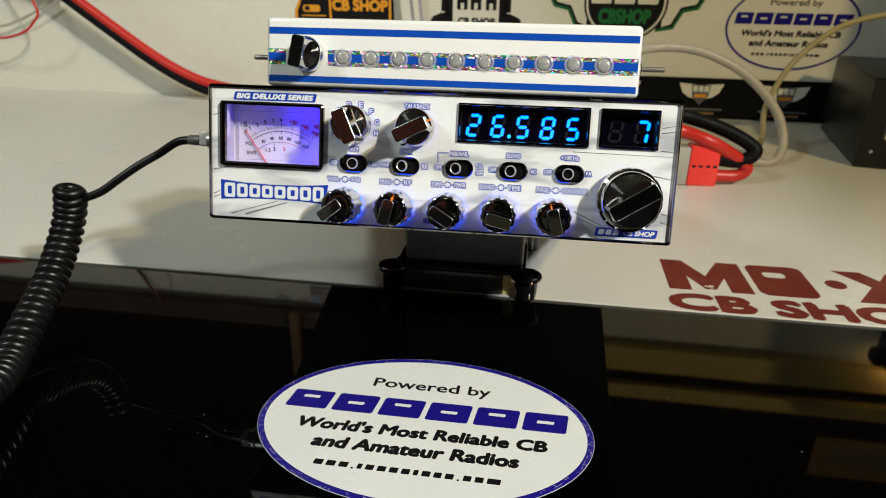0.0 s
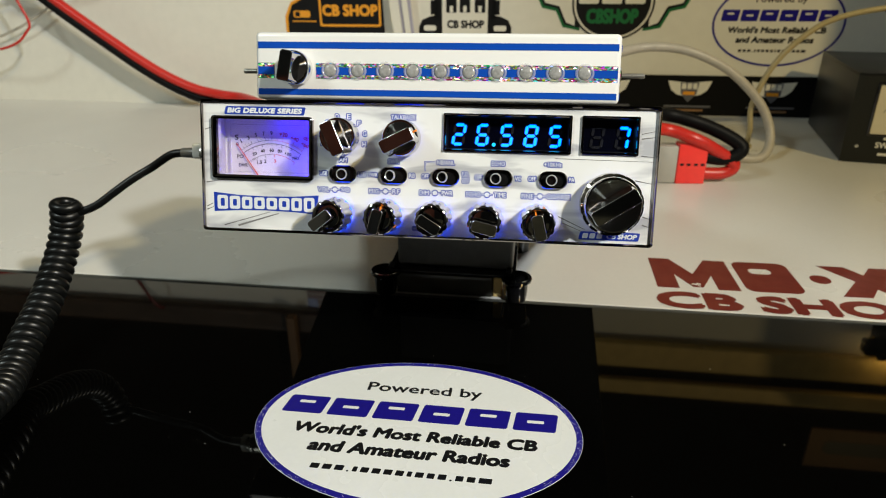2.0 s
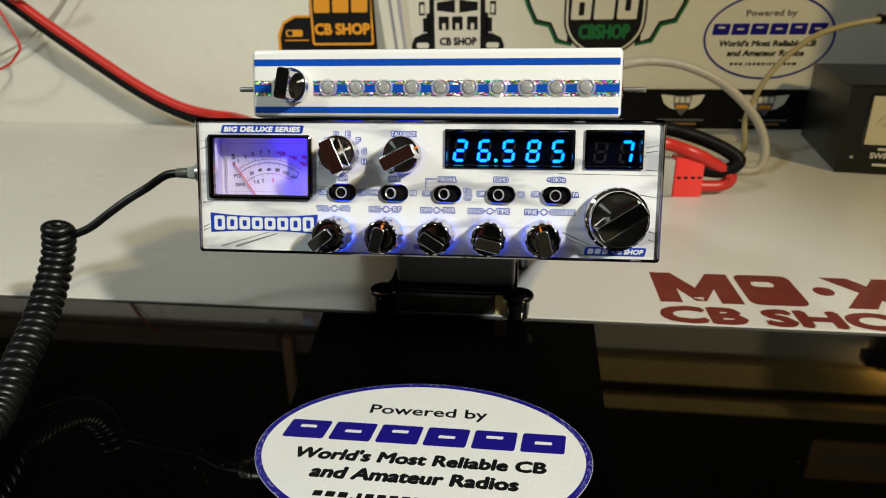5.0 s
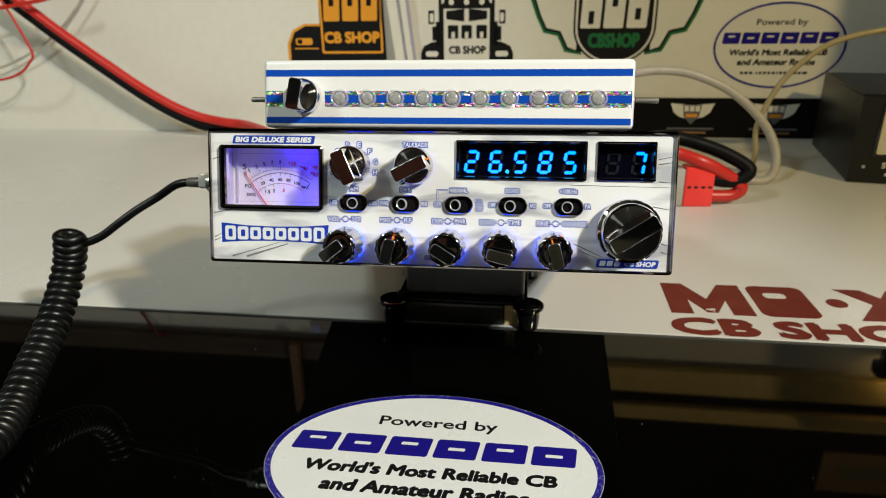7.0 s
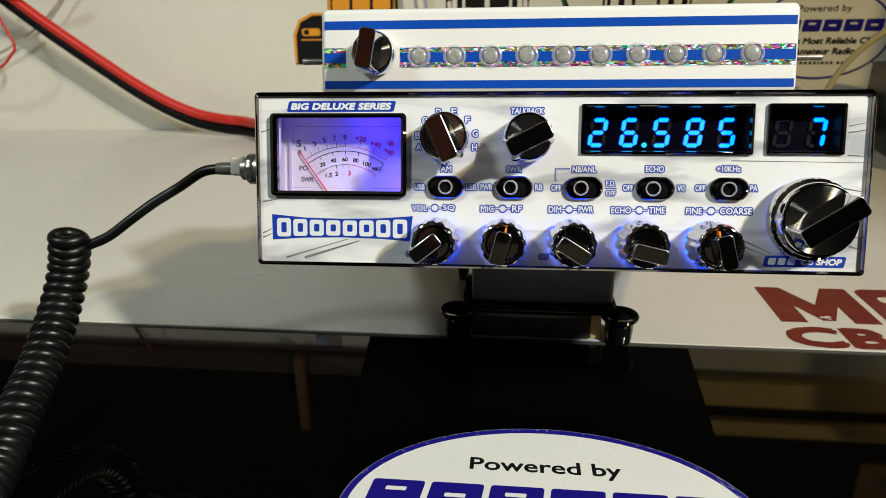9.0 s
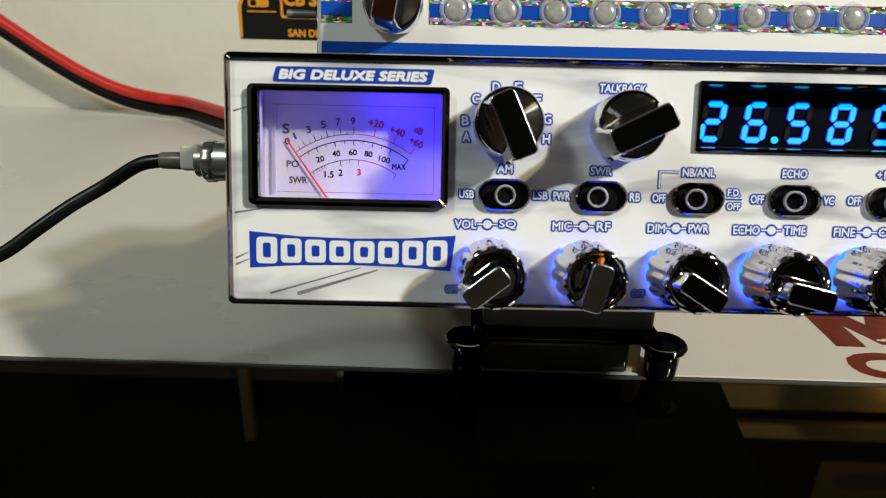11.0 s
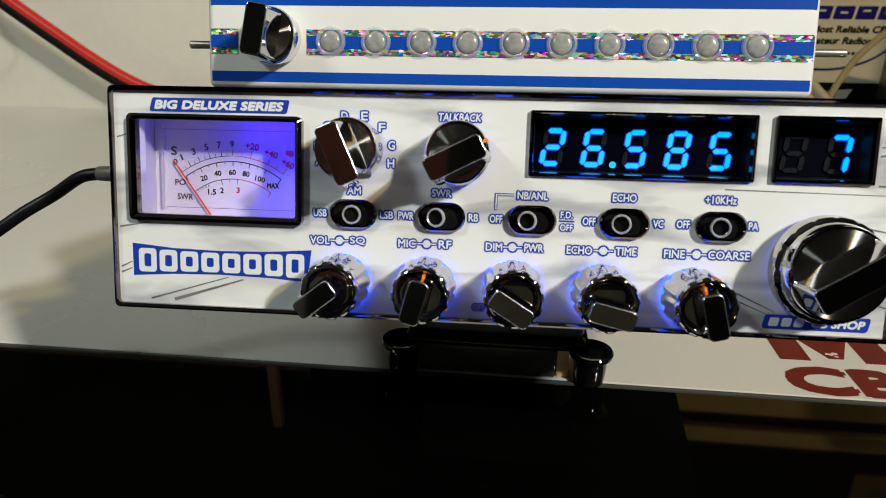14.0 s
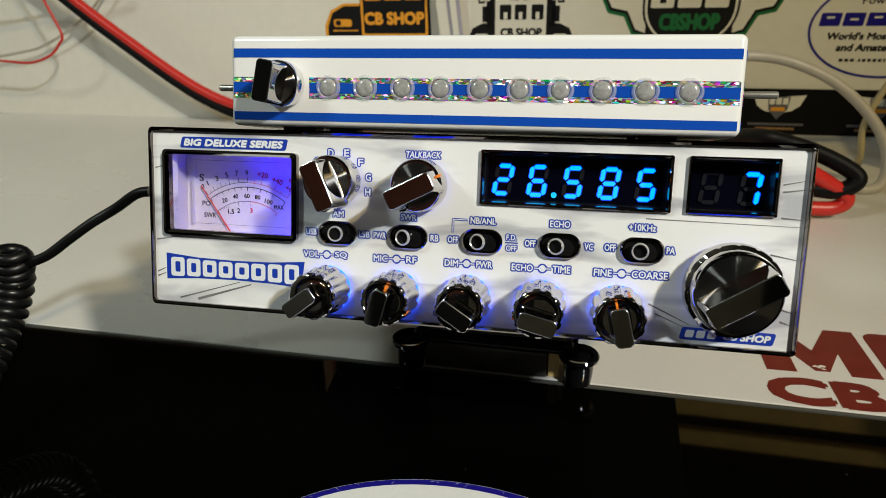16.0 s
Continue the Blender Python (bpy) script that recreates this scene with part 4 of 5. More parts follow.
def scuffs(st, w, h, thick, count):
    """Worn white flecks along the printed rim."""
    rng = random.Random(4)
    bm = bmesh.new()
    for i in range(count):
        a = rng.choice((rng.uniform(-0.9, 0.7), rng.uniform(3.0, 4.7), rng.uniform(0, 6.28)))
        k = rng.uniform(0.965, 0.998)
        x, z = w / 2 * k * math.cos(a), h / 2 * k * math.sin(a)
        t, ln, wd = a + rng.uniform(0.2, 2.6), rng.uniform(0.5, 2.6), rng.uniform(0.08, 0.3)
        dx, dz = math.cos(t) * ln / 2, math.sin(t) * ln / 2
        nx, nz = -math.sin(t) * wd / 2, math.cos(t) * wd / 2
        bm.faces.new([bm.verts.new(Vector((x + p * dx + q * nx, -thick - 0.09, z + p * dz + q * nz)) * MM) for p, q in ((-1, -0.3), (0.2, -1), (1, 0.4), (-0.1, 1))])
    part("worn_fleck", bm, VINYL, st, "white scuff marks on the rim")


oval = oval_sticker(pose(0.0018, -0.030, 0.0, -90, 0, -0.9), "white oval vinyl sticker with scratched blue rim on black glass")
scuffs(oval, 145.2, 97.7, 0.25, 150)

# ---------- maroon lettering on the bench ----------
ben = thing("bench_lettering", BENCH @ pose(0.126, 0.0925, 0.001, -90, 0, 0.3), "large maroon vinyl shop lettering stuck on the white bench", "sign")


def letter_plate(pts, name="logo_shape"):
    return part(name, poly(pts, -0.15, 0.0), MAROON, ben)


# top row: plain blocks with notches, and a round stop
letter_plate([(4, 29.5), (4.5, 74), (18, 74), (29.5, 51), (41, 74), (54.5, 74), (54.5, 29.5), (41, 29.5), (41, 50), (32.5, 32), (26, 32), (17.5, 50), (17.5, 29.5)])
b5 = bmesh.new()
add_frame(b5, rounded(76, 52, 35, 44.5, 6, 4), rounded(74, 60, 14, 8, 3, 4), -0.15, 0.0)
part("logo_shape", b5, MAROON, ben)
letter_plate(rounded(109, 52.5, 12.5, 12.5, 6.1, 6))
letter_plate([(114, 74), (131, 74), (139, 62), (147, 74), (164, 74), (148, 52), (164, 29.5), (147, 29.5), (139, 42), (131, 29.5), (114, 29.5), (130, 52)])
part("worn_fleck", joined(poly([(25.4, 35.2), (26.6, 36.9), (28.2, 36.3), (29.6, 37.6), (31.9, 36.8), (31.2, 35.6), (29.4, 35.4), (28.4, 34.3), (27.0, 35.3)], -0.22, -0.1), poly([(28.8, 34.0), (30.0, 34.6), (31.4, 33.9), (30.0, 33.2)], -0.22, -0.1)), STICKERWHITE, ben, "pale chip in the vinyl")
part("lettering", shifted(text_bm("CB SHOP", 158, 22.6, 0.06), 79.3, -0.15, 13.2), MAROON, ben)

# ---------- stickers on the back board (all face the room) ----------
WY = 0.652


def wall_thing(name, x, z, label, category="sticker"):
    return thing(name, BENCH @ pose(x, WY, z), label, category)


def plate(st, pts, mat, layer=0, name="printed_shape"):
    return part(name, poly(pts, -0.3 - 0.12 * layer, -0.05 if layer == 0 else -0.25 - 0.12 * layer + 0.1), mat, st)


def rect(x0, x1, z0, z1):
    return [(x0, z0), (x1, z0), (x1, z1), (x0, z1)]


# orange and black truck
tr = wall_thing("truck_sticker", -0.230, 0.087, "black and orange truck-shaped sticker on the back board")
plate(tr, [(-70, 0), (70, 0), (68, 60), (66, 150), (-20, 150), (-22, 62), (-44, 62), (-60, 54), (-68, 36)], INKBLACK, 0, "backing")
plate(tr, [(-70, 2), (-67, 2), (-66, 36), (-59, 52), (-43, 60), (-22, 60), (-22, 63), (-44, 63), (-61, 55), (-70, 37)], ORANGE, 1)
b6 = bmesh.new()
add_frame(b6, rounded(22, 78, 86, 108, 3, 3), rounded(22, 78, 80, 102, 2, 3), -0.5, -0.3)
part("printed_shape", b6, ORANGE, tr)
for k in range(3):
    b7 = bmesh.new()
    add_frame(b7, rounded(-4 + 26 * k, 84, 22, 36, 2, 3, 0.05), rounded(-4 + 26 * k, 90, 7, 10, 1, 3, 0.05), -0.5, -0.3)
    part("logo_block", b7, ORANGE, tr)
part("lettering", shifted(text_bm("CB SHOP", 78, 15.5, 0.05), 22, -0.45, 45), ORANGE, tr)
part("lettering", shifted(text_bm("SAN DIEGO CA", 76, 9, 0.04), 24, -0.45, 8), ORANGE, tr)
plate(tr, rounded(-46, 40, 24, 9, 3, 4), ORANGE, 1)
plate(tr, rounded(-52, 40, 7, 6, 2, 4), INKBLACK, 2)
plate(tr, rect(-60, -26, 30, 31.5), ORANGE, 1)

# black truck front
t2 = wall_thing("truck_sticker", -0.051, 0.093, "black truck-front sticker on the back board")
plate(t2, rounded(0, 62, 118, 130, 6, 4), STICKERWHITE, 0, "backing")
for s in (-1, 1):
    plate(t2, [(s * 33, 4), (s * 62, 4), (s * 62, 18), (s * 58, 27), (s * 47, 32), (s * 33, 34)], INKBLACK, 1)
    plate(t2, rounded(s * 47, 17, 17, 7, 3, 4), STICKERWHITE, 2)
    plate(t2, rect(*sorted((s * 34, s * 41)), 28, 58), INKBLACK, 1)
    plate(t2, rect(*sorted((s * 36, s * 46)), 34, 52), INKBLACK, 1)
    plate(t2, rect(*sorted((s * 33, s * 37)), 52, 110), INKBLACK, 1)
    plate(t2, rect(*sorted((s * 43, s * 51)), 55, 72), INKBLACK, 1)
    plate(t2, rounded(s * 46.5, 63, 5, 11, 1.5, 3), STICKERWHITE, 2)
    plate(t2, [(s * 3, 58), (s * 27, 61), (s * 27, 71), (s * 3, 74)], INKBLACK, 2)
b8 = bmesh.new()
add_frame(b8, rounded(0, 39, 68, 84, 4, 4), rounded(0, 39, 61, 77, 3, 4), -0.45, -0.3)
part("printed_shape", b8, INKBLACK, t2)
plate(t2, [(-32, 74), (32, 74), (28, 90), (-28, 90)], INKBLACK, 1)
for k in (-1, 0, 1):
    plate(t2, rounded(20 * k, 82, 7, 7, 3.4, 5), STICKERWHITE, 2)
for k in range(3):
    plate(t2, rounded((-18, 0, 20)[k], 45, 14, 17, 1.5, 3), INKBLACK, 2, "logo_block")
    plate(t2, rect((-18, 0, 20)[k] - 2.2, (-18, 0, 20)[k] + 2.2, 37, 45), STICKERWHITE, 3, "logo_notch")
part("lettering", shifted(text_bm("CB SHOP", 50, 10.5, 0.045), 1, -0.56, 22), INKBLACK, t2)

# winged shield
sh = wall_thing("shield_sticker", 0.140, 0.094, "winged black shield sticker with green lettering")
for s in (-1, 1):
    wing = [(s * 40, 14), (s * 62, 18), (s * 72, 38), (s * 90, 42), (s * 100, 62), (s * 118, 110), (s * 40, 110)]
    plate(sh, wing, GREEN, 0, "wing")
    plate(sh, [(s * 40, 17), (s * 60, 21), (s * 70, 41), (s * 88, 45), (s * 97, 63), (s * 113, 108), (s * 40, 108)], INKBLACK, 1, "wing")
    plate(sh, [(s * 47, 20), (s * 58, 24), (s * 68, 44), (s * 86, 48), (s * 94, 64), (s * 109, 106), (s * 47, 106)], STICKERWHITE, 2, "wing")


def shield(k):
    return [(-52 * k, 110)] + [(-52 * k * math.cos(a), 48 - 46 * k * math.sin(a)) for a in [math.pi * i / 20 for i in range(21)]] + [(52 * k, 110)]


plate(sh, shield(1.0), INKBLACK, 3)
plate(sh, shield(0.95), STICKERWHITE, 4)
plate(sh, shield(0.90), INKBLACK, 5)
for k in range(3):
    b9 = bmesh.new()
    add_frame(b9, rounded(-30 + 29 * k, 68, 25, 42, 2, 3, 0.04), rounded(-30 + 29 * k, (60, 78, 64)[k], 7, (16, 10, 14)[k], 1, 3, 0.04), -1.15, -0.95)
    part("logo_block", b9, STICKERWHITE, sh)
part("lettering", shifted(text_bm("CBSHOP", 66, 19, 0.05), 0, -1.05, 32), GREEN, sh)

# second oval
oval_sticker(BENCH @ pose(0.3445, WY, 0.118), "white oval sticker with thin dark blue rim on back board", 159.0, 105.0, STICKERWHITE, NAVY, 0.3)

# black banner along the foot of the board
ba = wall_thing("banner", 0.0, 0.0015, "black banner strip with small winged emblems along the board", "banner")
part("strip", box(10, 421, -3.0, -0.1, 0, 51.5), JACKET, ba, "black banner strip")
for cx in (143, 248, 353):
    e = cx
    for s in (-1, 1):
        part("emblem_wing", poly([(e + s * 6, 43), (e + s * 28, 45), (e + s * 23, 33), (e + s * 15, 27), (e + s * 6, 25)], -3.3, -2.9), STICKERWHITE, ba)
    part("emblem_shield", poly([(e - 12, 43), (e + 12, 43), (e + 10, 28), (e, 17), (e - 10, 28)], -3.4, -2.9), INKGREY, ba)
    for k in range(3):
        part("emblem_block", poly(rounded(e - 7 + 7 * k, 38, 5.5, 7.5, 0.6, 3), -3.6, -3.3), STICKERWHITE, ba)
    part("emblem_block", poly(rounded(e, 29, 15, 4.5, 0.8, 3), -3.6, -3.3), ORANGE, ba)
    part("emblem_bar", poly(rounded(e, 11.5, 60, 2.6, 0.5, 3), -3.3, -2.9), INKGREY, ba)
    part("emblem_bar", poly(rounded(e, 6.5, 42, 2.8, 0.5, 3), -3.3, -2.9), DULLWOOD, ba)

# slanting plastic strip that hangs in front of the board
part_strip = thing("hanging_strip", BENCH @ pose(-0.118, 0.634, 0.0), "translucent white plastic strip leaning on the back board", "plastic strip")
# lilac-grey bands between the white sheets paint the strip's shading
for name, x0, x1, depth, mat in (("sheet", -12, -2, 0.0, STICKERWHITE), ("shade_band", -1.8, 1.6, 2.4, LILAC), ("sheet", 1.8, 8, 0.6, STICKERWHITE), ("shade_band", 8.2, 12, 2.4, LILAC)):
    part(name, poly([(x0, 1.4), (x1, 1.4), (x1 * 1.35 - 42, 352), (x0 * 1.35 - 42, 352)], depth, depth + 1.2), mat, part_strip)

# ---------- cables ----------


def cable(name, pts, radius, mat, label, category="cable", steps=10, sides=10):
    ob = part(name, tube(smooth_path(pts, steps), radius, sides), mat, None, label, True)
    return tagged(ob, "", category, {"power_lead": "power cables", "thin_wire": "thin wires", "coax_cable": "coaxial cables"}[name])


red_way = [(-1.05, 0.62, 0.285), (-0.9, 0.62, 0.28), (-0.765, 0.62, 0.266), (-0.711, 0.62, 0.235), (-0.669, 0.62, 0.203), (-0.635, 0.62, 0.176), (-0.6, 0.62, 0.148), (-0.565, 0.62, 0.122), (-0.529, 0.62, 0.096), (-0.492, 0.62, 0.07), (-0.454, 0.62, 0.047), (-0.415, 0.618, 0.031), (-0.375, 0.612, 0.024), (-0.325, 0.59, 0.022), (-0.2, 0.45, 0.024), (-0.09, 0.33, 0.026), (-0.05, 0.22, 0.03)]
black_way = [(-1.051, 0.624, 0.2722), (-0.901, 0.624, 0.2672), (-0.766, 0.624, 0.2532), (-0.712, 0.624, 0.2222), (-0.67, 0.624, 0.1902), (-0.636, 0.624, 0.1632), (-0.601, 0.624, 0.1352), (-0.566, 0.624, 0.1092), (-0.53, 0.624, 0.0832), (-0.493, 0.624, 0.0572), (-0.455, 0.624, 0.0345), (-0.416, 0.622, 0.0185), (-0.376, 0.616, 0.0115), (-0.326, 0.594, 0.0095), (-0.201, 0.454, 0.0115), (-0.091, 0.334, 0.0135), (-0.051, 0.224, 0.0175)]
cable("power_lead", red_way, 0.0064, REDCABLE, "thick red power cable running down to the bench")
cable("power_lead", black_way, 0.0068, JACKET, "thick black power cable running beside the red one")
cable("thin_wire", [(-0.70, 0.6, 0.27), (-0.672, 0.6, 0.215), (-0.651, 0.6, 0.176), (-0.637, 0.6, 0.143), (-0.629, 0.6, 0.118), (-0.637, 0.6, 0.106), (-0.655, 0.6, 0.092), (-0.688, 0.6, 0.083), (-0.73, 0.6, 0.085), (-0.82, 0.6, 0.09)], 0.0017, REDCABLE, "thin red wire looping on the back board", "wire")
cable("thin_wire", [(-0.566, 0.6, 0.194), (-0.597, 0.6, 0.186), (-0.626, 0.6, 0.182), (-0.66, 0.6, 0.177), (-0.712, 0.6, 0.172)], 0.0026, REDCABLE, "red wire crossing over the thick power cables", "wire")
cable("thin_wire", [(-0.52, 0.645, 0.25), (-0.565, 0.645, 0.193), (-0.59, 0.645, 0.167), (-0.609, 0.645, 0.15), (-0.635, 0.645, 0.132), (-0.671, 0.645, 0.113), (-0.701, 0.645, 0.101), (-0.721, 0.645, 0.095), (-0.778, 0.645, 0.086)], 0.0018, COAX, "thin grey wire on the back board", "wire")

cable("thin_wire", [(-0.60, 0.640, 0.262), (-0.573, 0.632, 0.285), (-0.555, 0.628, 0.312), (-0.547, 0.632, 0.330), (-0.545, 0.644, 0.340)], 0.0024, MAROON, "dark red wire hanging from the ledge over the back board", "wire")

# power plug on the bench
pl = thing("power_plug", pose(0.198, 0.345, 0.001, 0, 0, 3), "red two-pole power plug mated with a grey one on the bench", "plug")
part("red_housing", box(-13, 13, -8, 8, 0.2, 37, 1.2), REDPLUG, pl, "red plastic housing", True)
part("grey_housing", box(-34, -13.2, -7.5, 7.5, 0.6, 35, 1.2), GREYPLUG, pl, "grey plastic housing", True)
for x in (-9, -3, 3.5, 9.5):
    part("moulded_slot", box(x - 1.6, x + 1.6, -8.25, -7.9, 17.5, 19.6), INKBLACK, pl)
cable("power_lead", [(0.06, 0.20, 0.060), (0.12, 0.29, 0.066), (0.166, 0.352, 0.062), (0.199, 0.357, 0.055), (0.228, 0.353, 0.044), (0.243, 0.348, 0.033), (0.231, 0.346, 0.024), (0.205, 0.346, 0.026)], 0.0064, JACKET, "thick black cable looping from radio to plug")
cable("power_lead", [(0.06, 0.20, 0.048), (0.12, 0.28, 0.053), (0.166, 0.340, 0.051), (0.198, 0.338, 0.043), (0.222, 0.344, 0.030), (0.238, 0.347, 0.018), (0.230, 0.347, 0.0098), (0.205, 0.344, 0.0098)], 0.0058, REDCABLE, "thick red cable looping from radio to plug")

# coaxial cables
cable("coax_cable", [(0.05, 0.30, 0.080), (0.10, 0.38, 0.100), (0.148, 0.44, 0.108), (0.181, 0.45, 0.110), (0.215, 0.45, 0.104), (0.254, 0.45, 0.085), (0.286, 0.445, 0.054), (0.297, 0.435, 0.025), (0.287, 0.42, 0.006), (0.255, 0.415, 0.0056), (0.20, 0.41, 0.0056)], 0.0046, COAX, "beige coaxial cable arching over the bench")
cable("coax_cable", [(0.29, 0.47, 0.0046), (0.284, 0.46, 0.010), (0.281, 0.45, 0.027), (0.279, 0.45, 0.056), (0.294, 0.45, 0.096), (0.320, 0.45, 0.125), (0.345, 0.45, 0.139), (0.388, 0.45, 0.148), (0.45, 0.46, 0.15), (0.54, 0.50, 0.11), (0.60, 0.42, 0.0046)], 0.0028, COAXOLD, "thin yellowed cable arching up from the bench")
plug = thing("cable_plug", pose(0.389, 0.4515, 0.1485, 0, 0, 8), "small black plug on the thin yellowed cable", "plug")
part("sleeve", box(-2, 30, -5, 5, -5, 5, 1.5), RUBBER, plug, "black plastic sleeve", True)

# ---------- meter on the bench ----------
sw = thing("bench_meter", pose(0.368, 0.433, 0.001, 0, 0, -11.2), "dark grey bench meter with a cream dial", "meter")
part("case", box(0, 150, 0, 180, 0, 86, 1.5), SIDECASE, sw, "glossy dark steel case", True)
part("front_panel", box(-0.4, 150.4, -1.6, -0.05, 0, 87.5, 0.5), DARKCASE, sw, "dark grey painted front panel", True)
part("lid_edge", box(-0.8, 150.8, -2.2, 181, 86.2, 88.6, 0.6), SIDECASE, sw, "folded lid edge", True)
b10 = bmesh.new()
add_frame(b10, rounded(66, 54, 96, 53, 2, 4), rounded(66, 54, 91, 48, 1, 4), -3.0, -1.5, 0.5)
part("dial_frame", b10, GLOSSBLACK, sw)
part("dial_card", box(20.5, 111.5, -2.0, -1.5, 30, 78), CREAM, sw, "cream dial card")
for r, mat in ((34, INKBLACK), (40, INKBLACK), (28, INKRED)):
    b11 = bmesh.new()
    pts = [(68 + r * 1.15 * math.sin(a), 32 + r * math.cos(a)) for a in [radians(-62 + 6.2 * i) for i in range(21)]]
    for p, q in zip(pts, pts[1:]):
        b11.faces.new([b11.verts.new(Vector((x, -2.12, z)) * MM) for x, z in (p, q, (q[0], q[1] + 0.7), (p[0], p[1] + 0.7))])
    part("dial_arc", b11, mat, sw)
part("dial_needle", poly([(67.4, 33), (68.4, 33), (36, 70), (35.4, 69.6)], -2.4, -2.2), INKBLACK, sw)
part("lettering", shifted(text_bm("SWR / W", 32, 6, 0.03), 44, -1.65, 19), STICKERWHITE, sw)
part("fine_print_bar", box(34, 78, -1.75, -1.5, 24.5, 27), STICKERWHITE, sw)
part("fine_print_bar", box(32, 74, -1.75, -1.5, 8.5, 11), STICKERWHITE, sw)
part("case_screw", lathe([(0, -2.8), (1.6, -2.7), (2.2, -1.9), (2.2, -1.5)], 12, 17, 16), BRIGHT, sw, "", True)
# unseen tall case beside the bench meter, added to shade the board behind it
eq = thing("shade_case", BENCH @ pose(0.566, 0.36, 0.001), "unseen tall dark case added to shade the back board", "equipment case")
part("case", box(0, 300, 0, 90, 6, 560, 2), DARKCASE, eq, "dark steel case", True)
for x in (30, 270):
    for y in (20, 70):
        part("foot", box(x - 10, x + 10, y - 10, y + 10, 0, 6.2, 1), RUBBER, eq, "black rubber foot")

# hooded lamp on the ledge and a plate on the dark wall, both mirrored in the glass
br = thing("shelf_lamp", BENCH @ pose(0.553, 0.6355, 0.268), "small black lamp hood fixed to the tan ledge", "lamp")
part("arm", box(-8, 24, -40, -0.3, 10, 62, 4), GLOSSBLACK, br, "black lamp hood", True)
glim = bpy.data.lights.new("shelf_lamp_bulb", "POINT")
glim.energy, glim.color, glim.shadow_soft_size = 0.15, (1.0, 0.68, 0.22), 0.012
new("shelf_lamp_bulb", glim).matrix_world = BENCH @ pose(0.585, 0.612, 0.345)
part("clip", box(-22, -6, -34, -8, 38, 60, 5), GLOSSBLACK, br, "black lamp clip", True)
part("tube", shifted(box(-18, 18, -18, -8, -6, 6, 4.5, 3), -40, 0, -14, 32), TUBE, br, "short glowing white tube", True)
part("tube_holder", shifted(box(-8, 26, -15, -10, -2, 3, 1), -22, 0, 4, 40), GLOSSBLACK, br, "black tube holder")
pt = wall_thing("name_board", 0.603, 0.492, "brown plate with a dark oblong emblem on the dark wall", "sign")
part("board", box(-92, 92, -2, 1.9, 0, 76, 1), DULLWOOD, pt, "brown board")
part("emblem", poly(rounded(6, 36, 150, 26, 12, 6), -2.3, -1.9), INKBLACK, pt)

# post and paper flag in front of the upper wall, mirrored in the glass
po = wall_thing("wooden_post", -0.330, 0.337, "slim beige wooden post in front of the dark wall", "post")
part("post", box(-7, 7, -31, -17, 0, 128, 1), DULLWOOD, po, "beige wooden post")
fl = thing("paper_flag", BENCH @ pose(-0.288, 0.6515, 0.298), "small striped red, white and blue paper flag on the brown ledge", "flag")
part("paper", poly(rect(-20, 20, 0, 34), -0.4, -0.1), GREYPLUG, fl, "greyed paper")
for k in range(4):
    part("stripe", poly(rect(-20, 20, 2 + 9 * k, 6.5 + 9 * k if k < 3 else 33), -0.6, -0.35), MAROON, fl)
part("canton", poly(rect(-20, -3, 17, 34), -0.75, -0.5), NAVY, fl, "blue corner field")

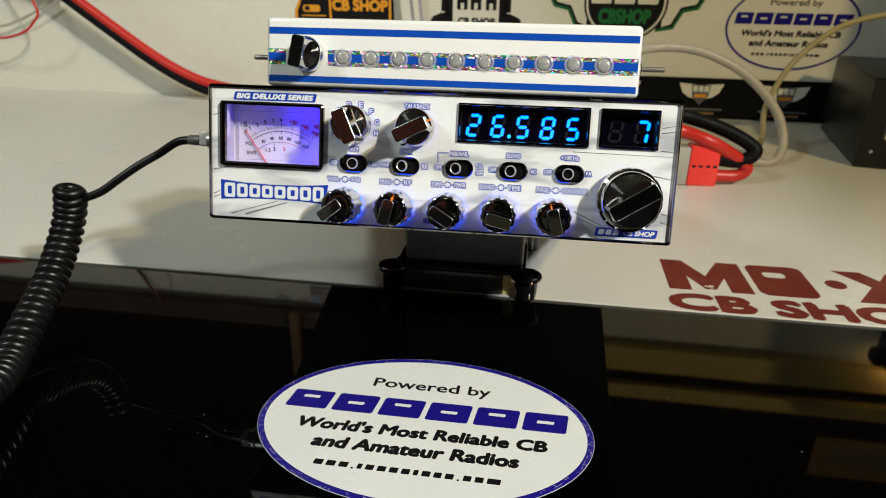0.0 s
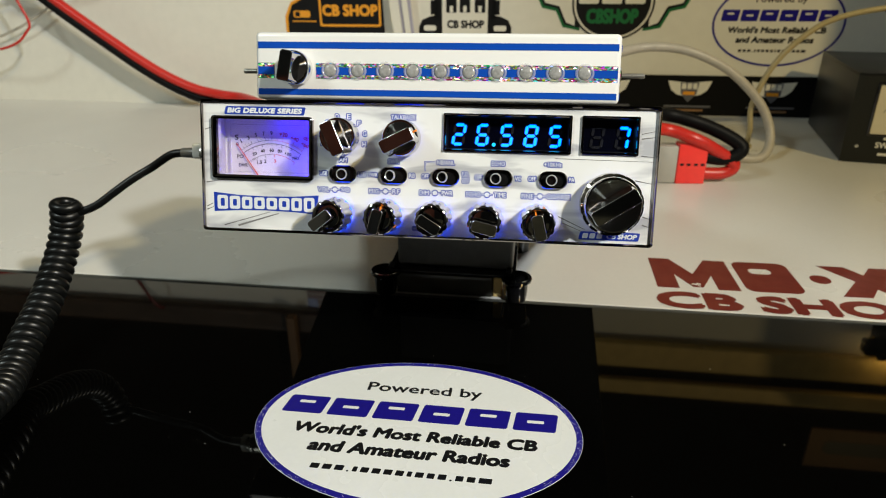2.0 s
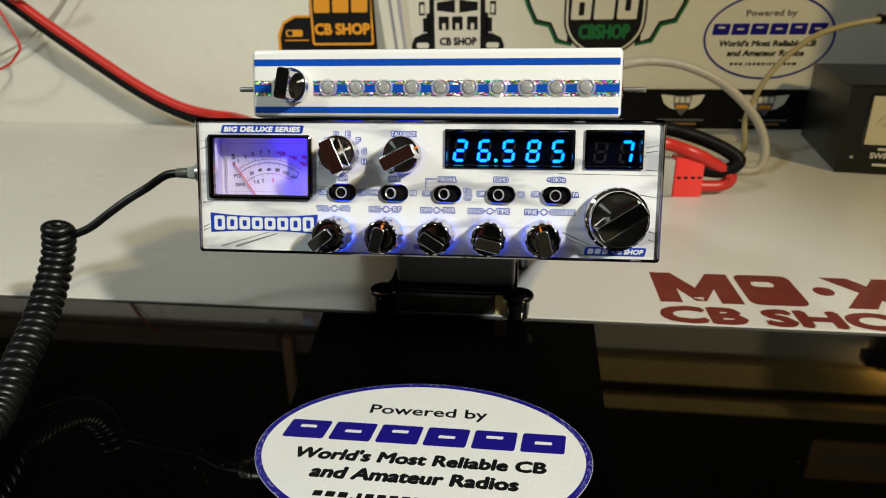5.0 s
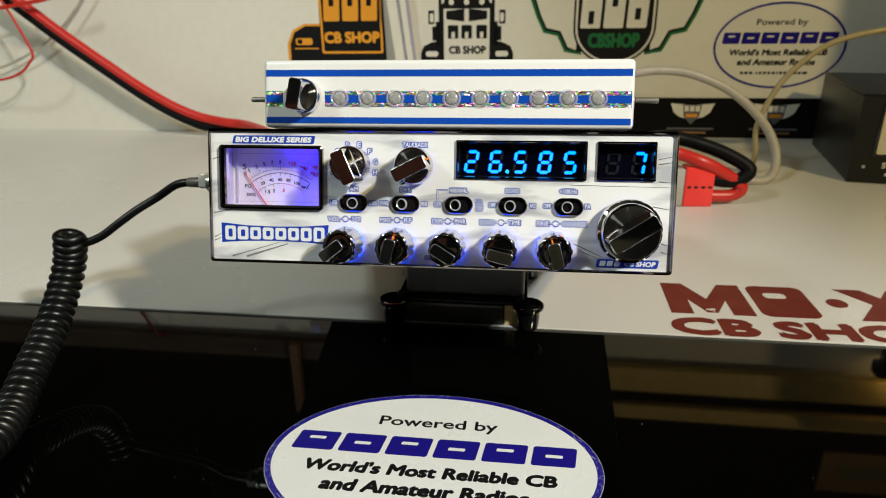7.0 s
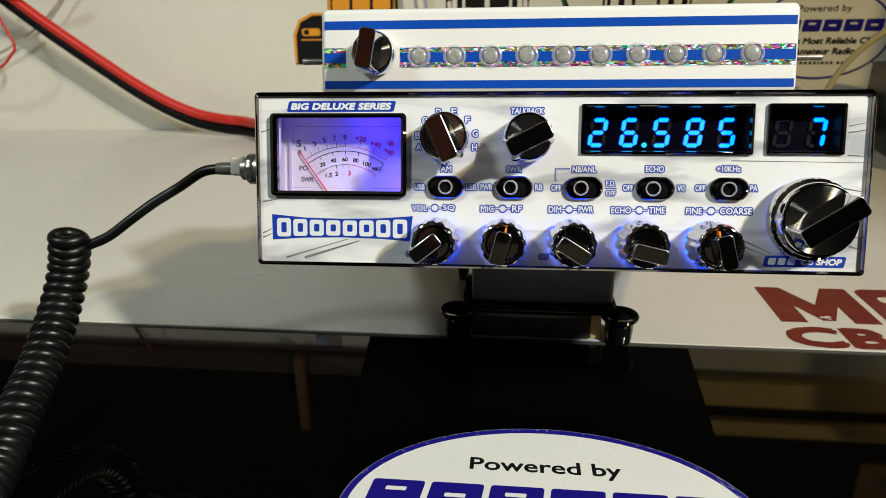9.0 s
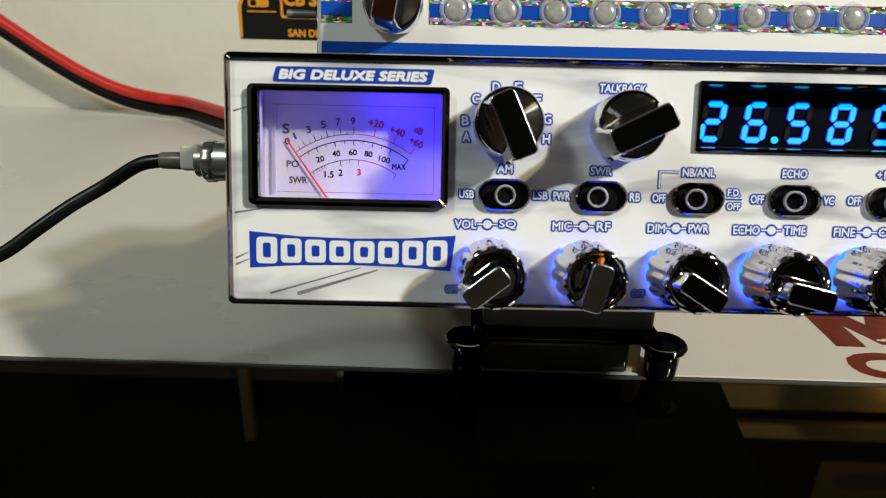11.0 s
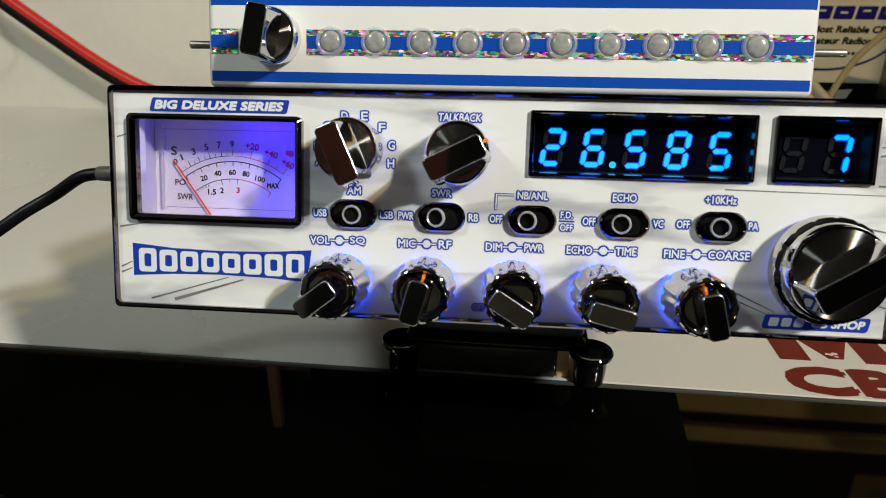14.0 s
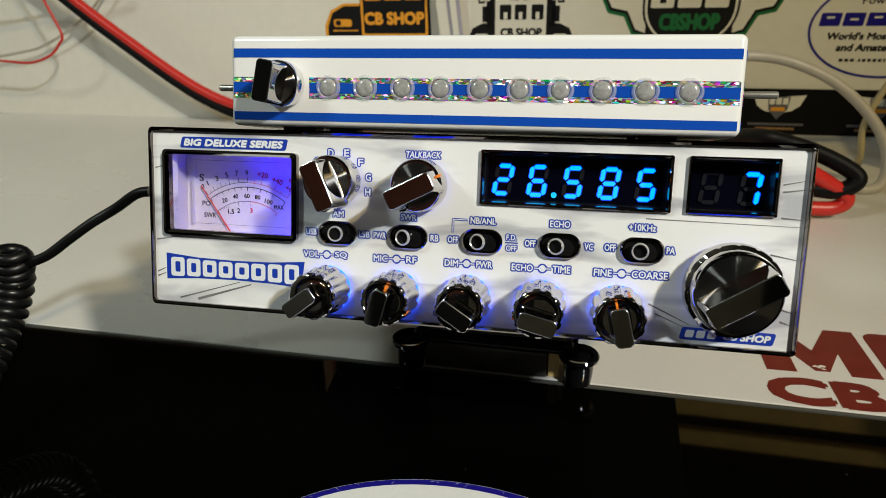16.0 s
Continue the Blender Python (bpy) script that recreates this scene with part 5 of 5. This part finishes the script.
# dust and crumbs on the glass
rng = random.Random(11)
dust = bmesh.new()
for i in range(46):
    x, y = rng.uniform(-0.30, 0.30), rng.uniform(-0.10, 0.085)
    if i < 7:
        x, y = rng.gauss(-0.095, 0.012), rng.gauss(-0.052, 0.010)
    r = rng.uniform(0.00008, 0.00018) * (1.6 if rng.random() < 0.1 else 1)
    q = [dust.verts.new((x + r * math.cos(a) * rng.uniform(0.6, 1.4), y + r * math.sin(a) * rng.uniform(0.6, 1.4), 0.00002)) for a in (0.3, 1.6, 2.7, 3.9, 5.2)]
    top = dust.verts.new((x, y, 0.00002 + r * 0.7))
    for j in range(5):
        dust.faces.new((q[j], q[(j + 1) % 5], top))
tagged(part("dust", dust, STICKERWHITE, None, "pale dust specks and crumbs on the black glass"), "", "dust", "", "stuff")

# ---------- microphone cord ----------
cs = RADIO @ Vector((-0.1365, 0.0530, 0.0335))
axis = smooth_path([(-0.2002, 0.0450, 0.0714), (-0.2046, 0.0459, 0.0558), (-0.2056, 0.0366, 0.0412), (-0.2020, 0.0155, 0.0278), (-0.1975, -0.0085, 0.0182), (-0.193, -0.028, 0.0112), (-0.184, -0.052, 0.0130), (-0.178, -0.10, 0.0200), (-0.20, -0.17, 0.0240)], 40)
reach = [0.0]
for p, q in zip(axis, axis[1:]):
    reach.append(reach[-1] + (q - p).length)
turns, coil, R = int(reach[-1] / 0.0050), [], 0.0059
ref = Vector((1, 0, 0))
k = 0
for i in range(turns * 18 + 1):
    s = i / (turns * 18) * reach[-1]
    while k < len(axis) - 2 and reach[k + 1] < s:
        k += 1
    p = axis[k].lerp(axis[k + 1], (s - reach[k]) / (reach[k + 1] - reach[k]))
    d = (axis[k + 1] - axis[k]).normalized()
    n1 = (ref - d * ref.dot(d)).normalized()
    n2 = d.cross(n1)
    a = 2 * math.pi * i / 18
    coil.append(p + R * (math.cos(a) * n1 + math.sin(a) * n2))
lead_in = smooth_path([cs, cs + Vector((-0.008, 0.0, -0.0017)), (-0.156, 0.0600, 0.0880), (-0.166, 0.0560, 0.0823), (-0.1755, 0.0515, 0.0758), (-0.185, 0.0477, 0.0692), coil[18]], 8)
cord = thing("microphone_cord", Matrix(), "black coiled microphone cord plugged into the radio", "cord")
part("coil", tube(coil, 0.00262, 12), CORD, cord, "black rubber coil", True)
part("straight_lead", tube(lead_in, 0.0022, 12), CORD, cord, "smooth black lead", True)
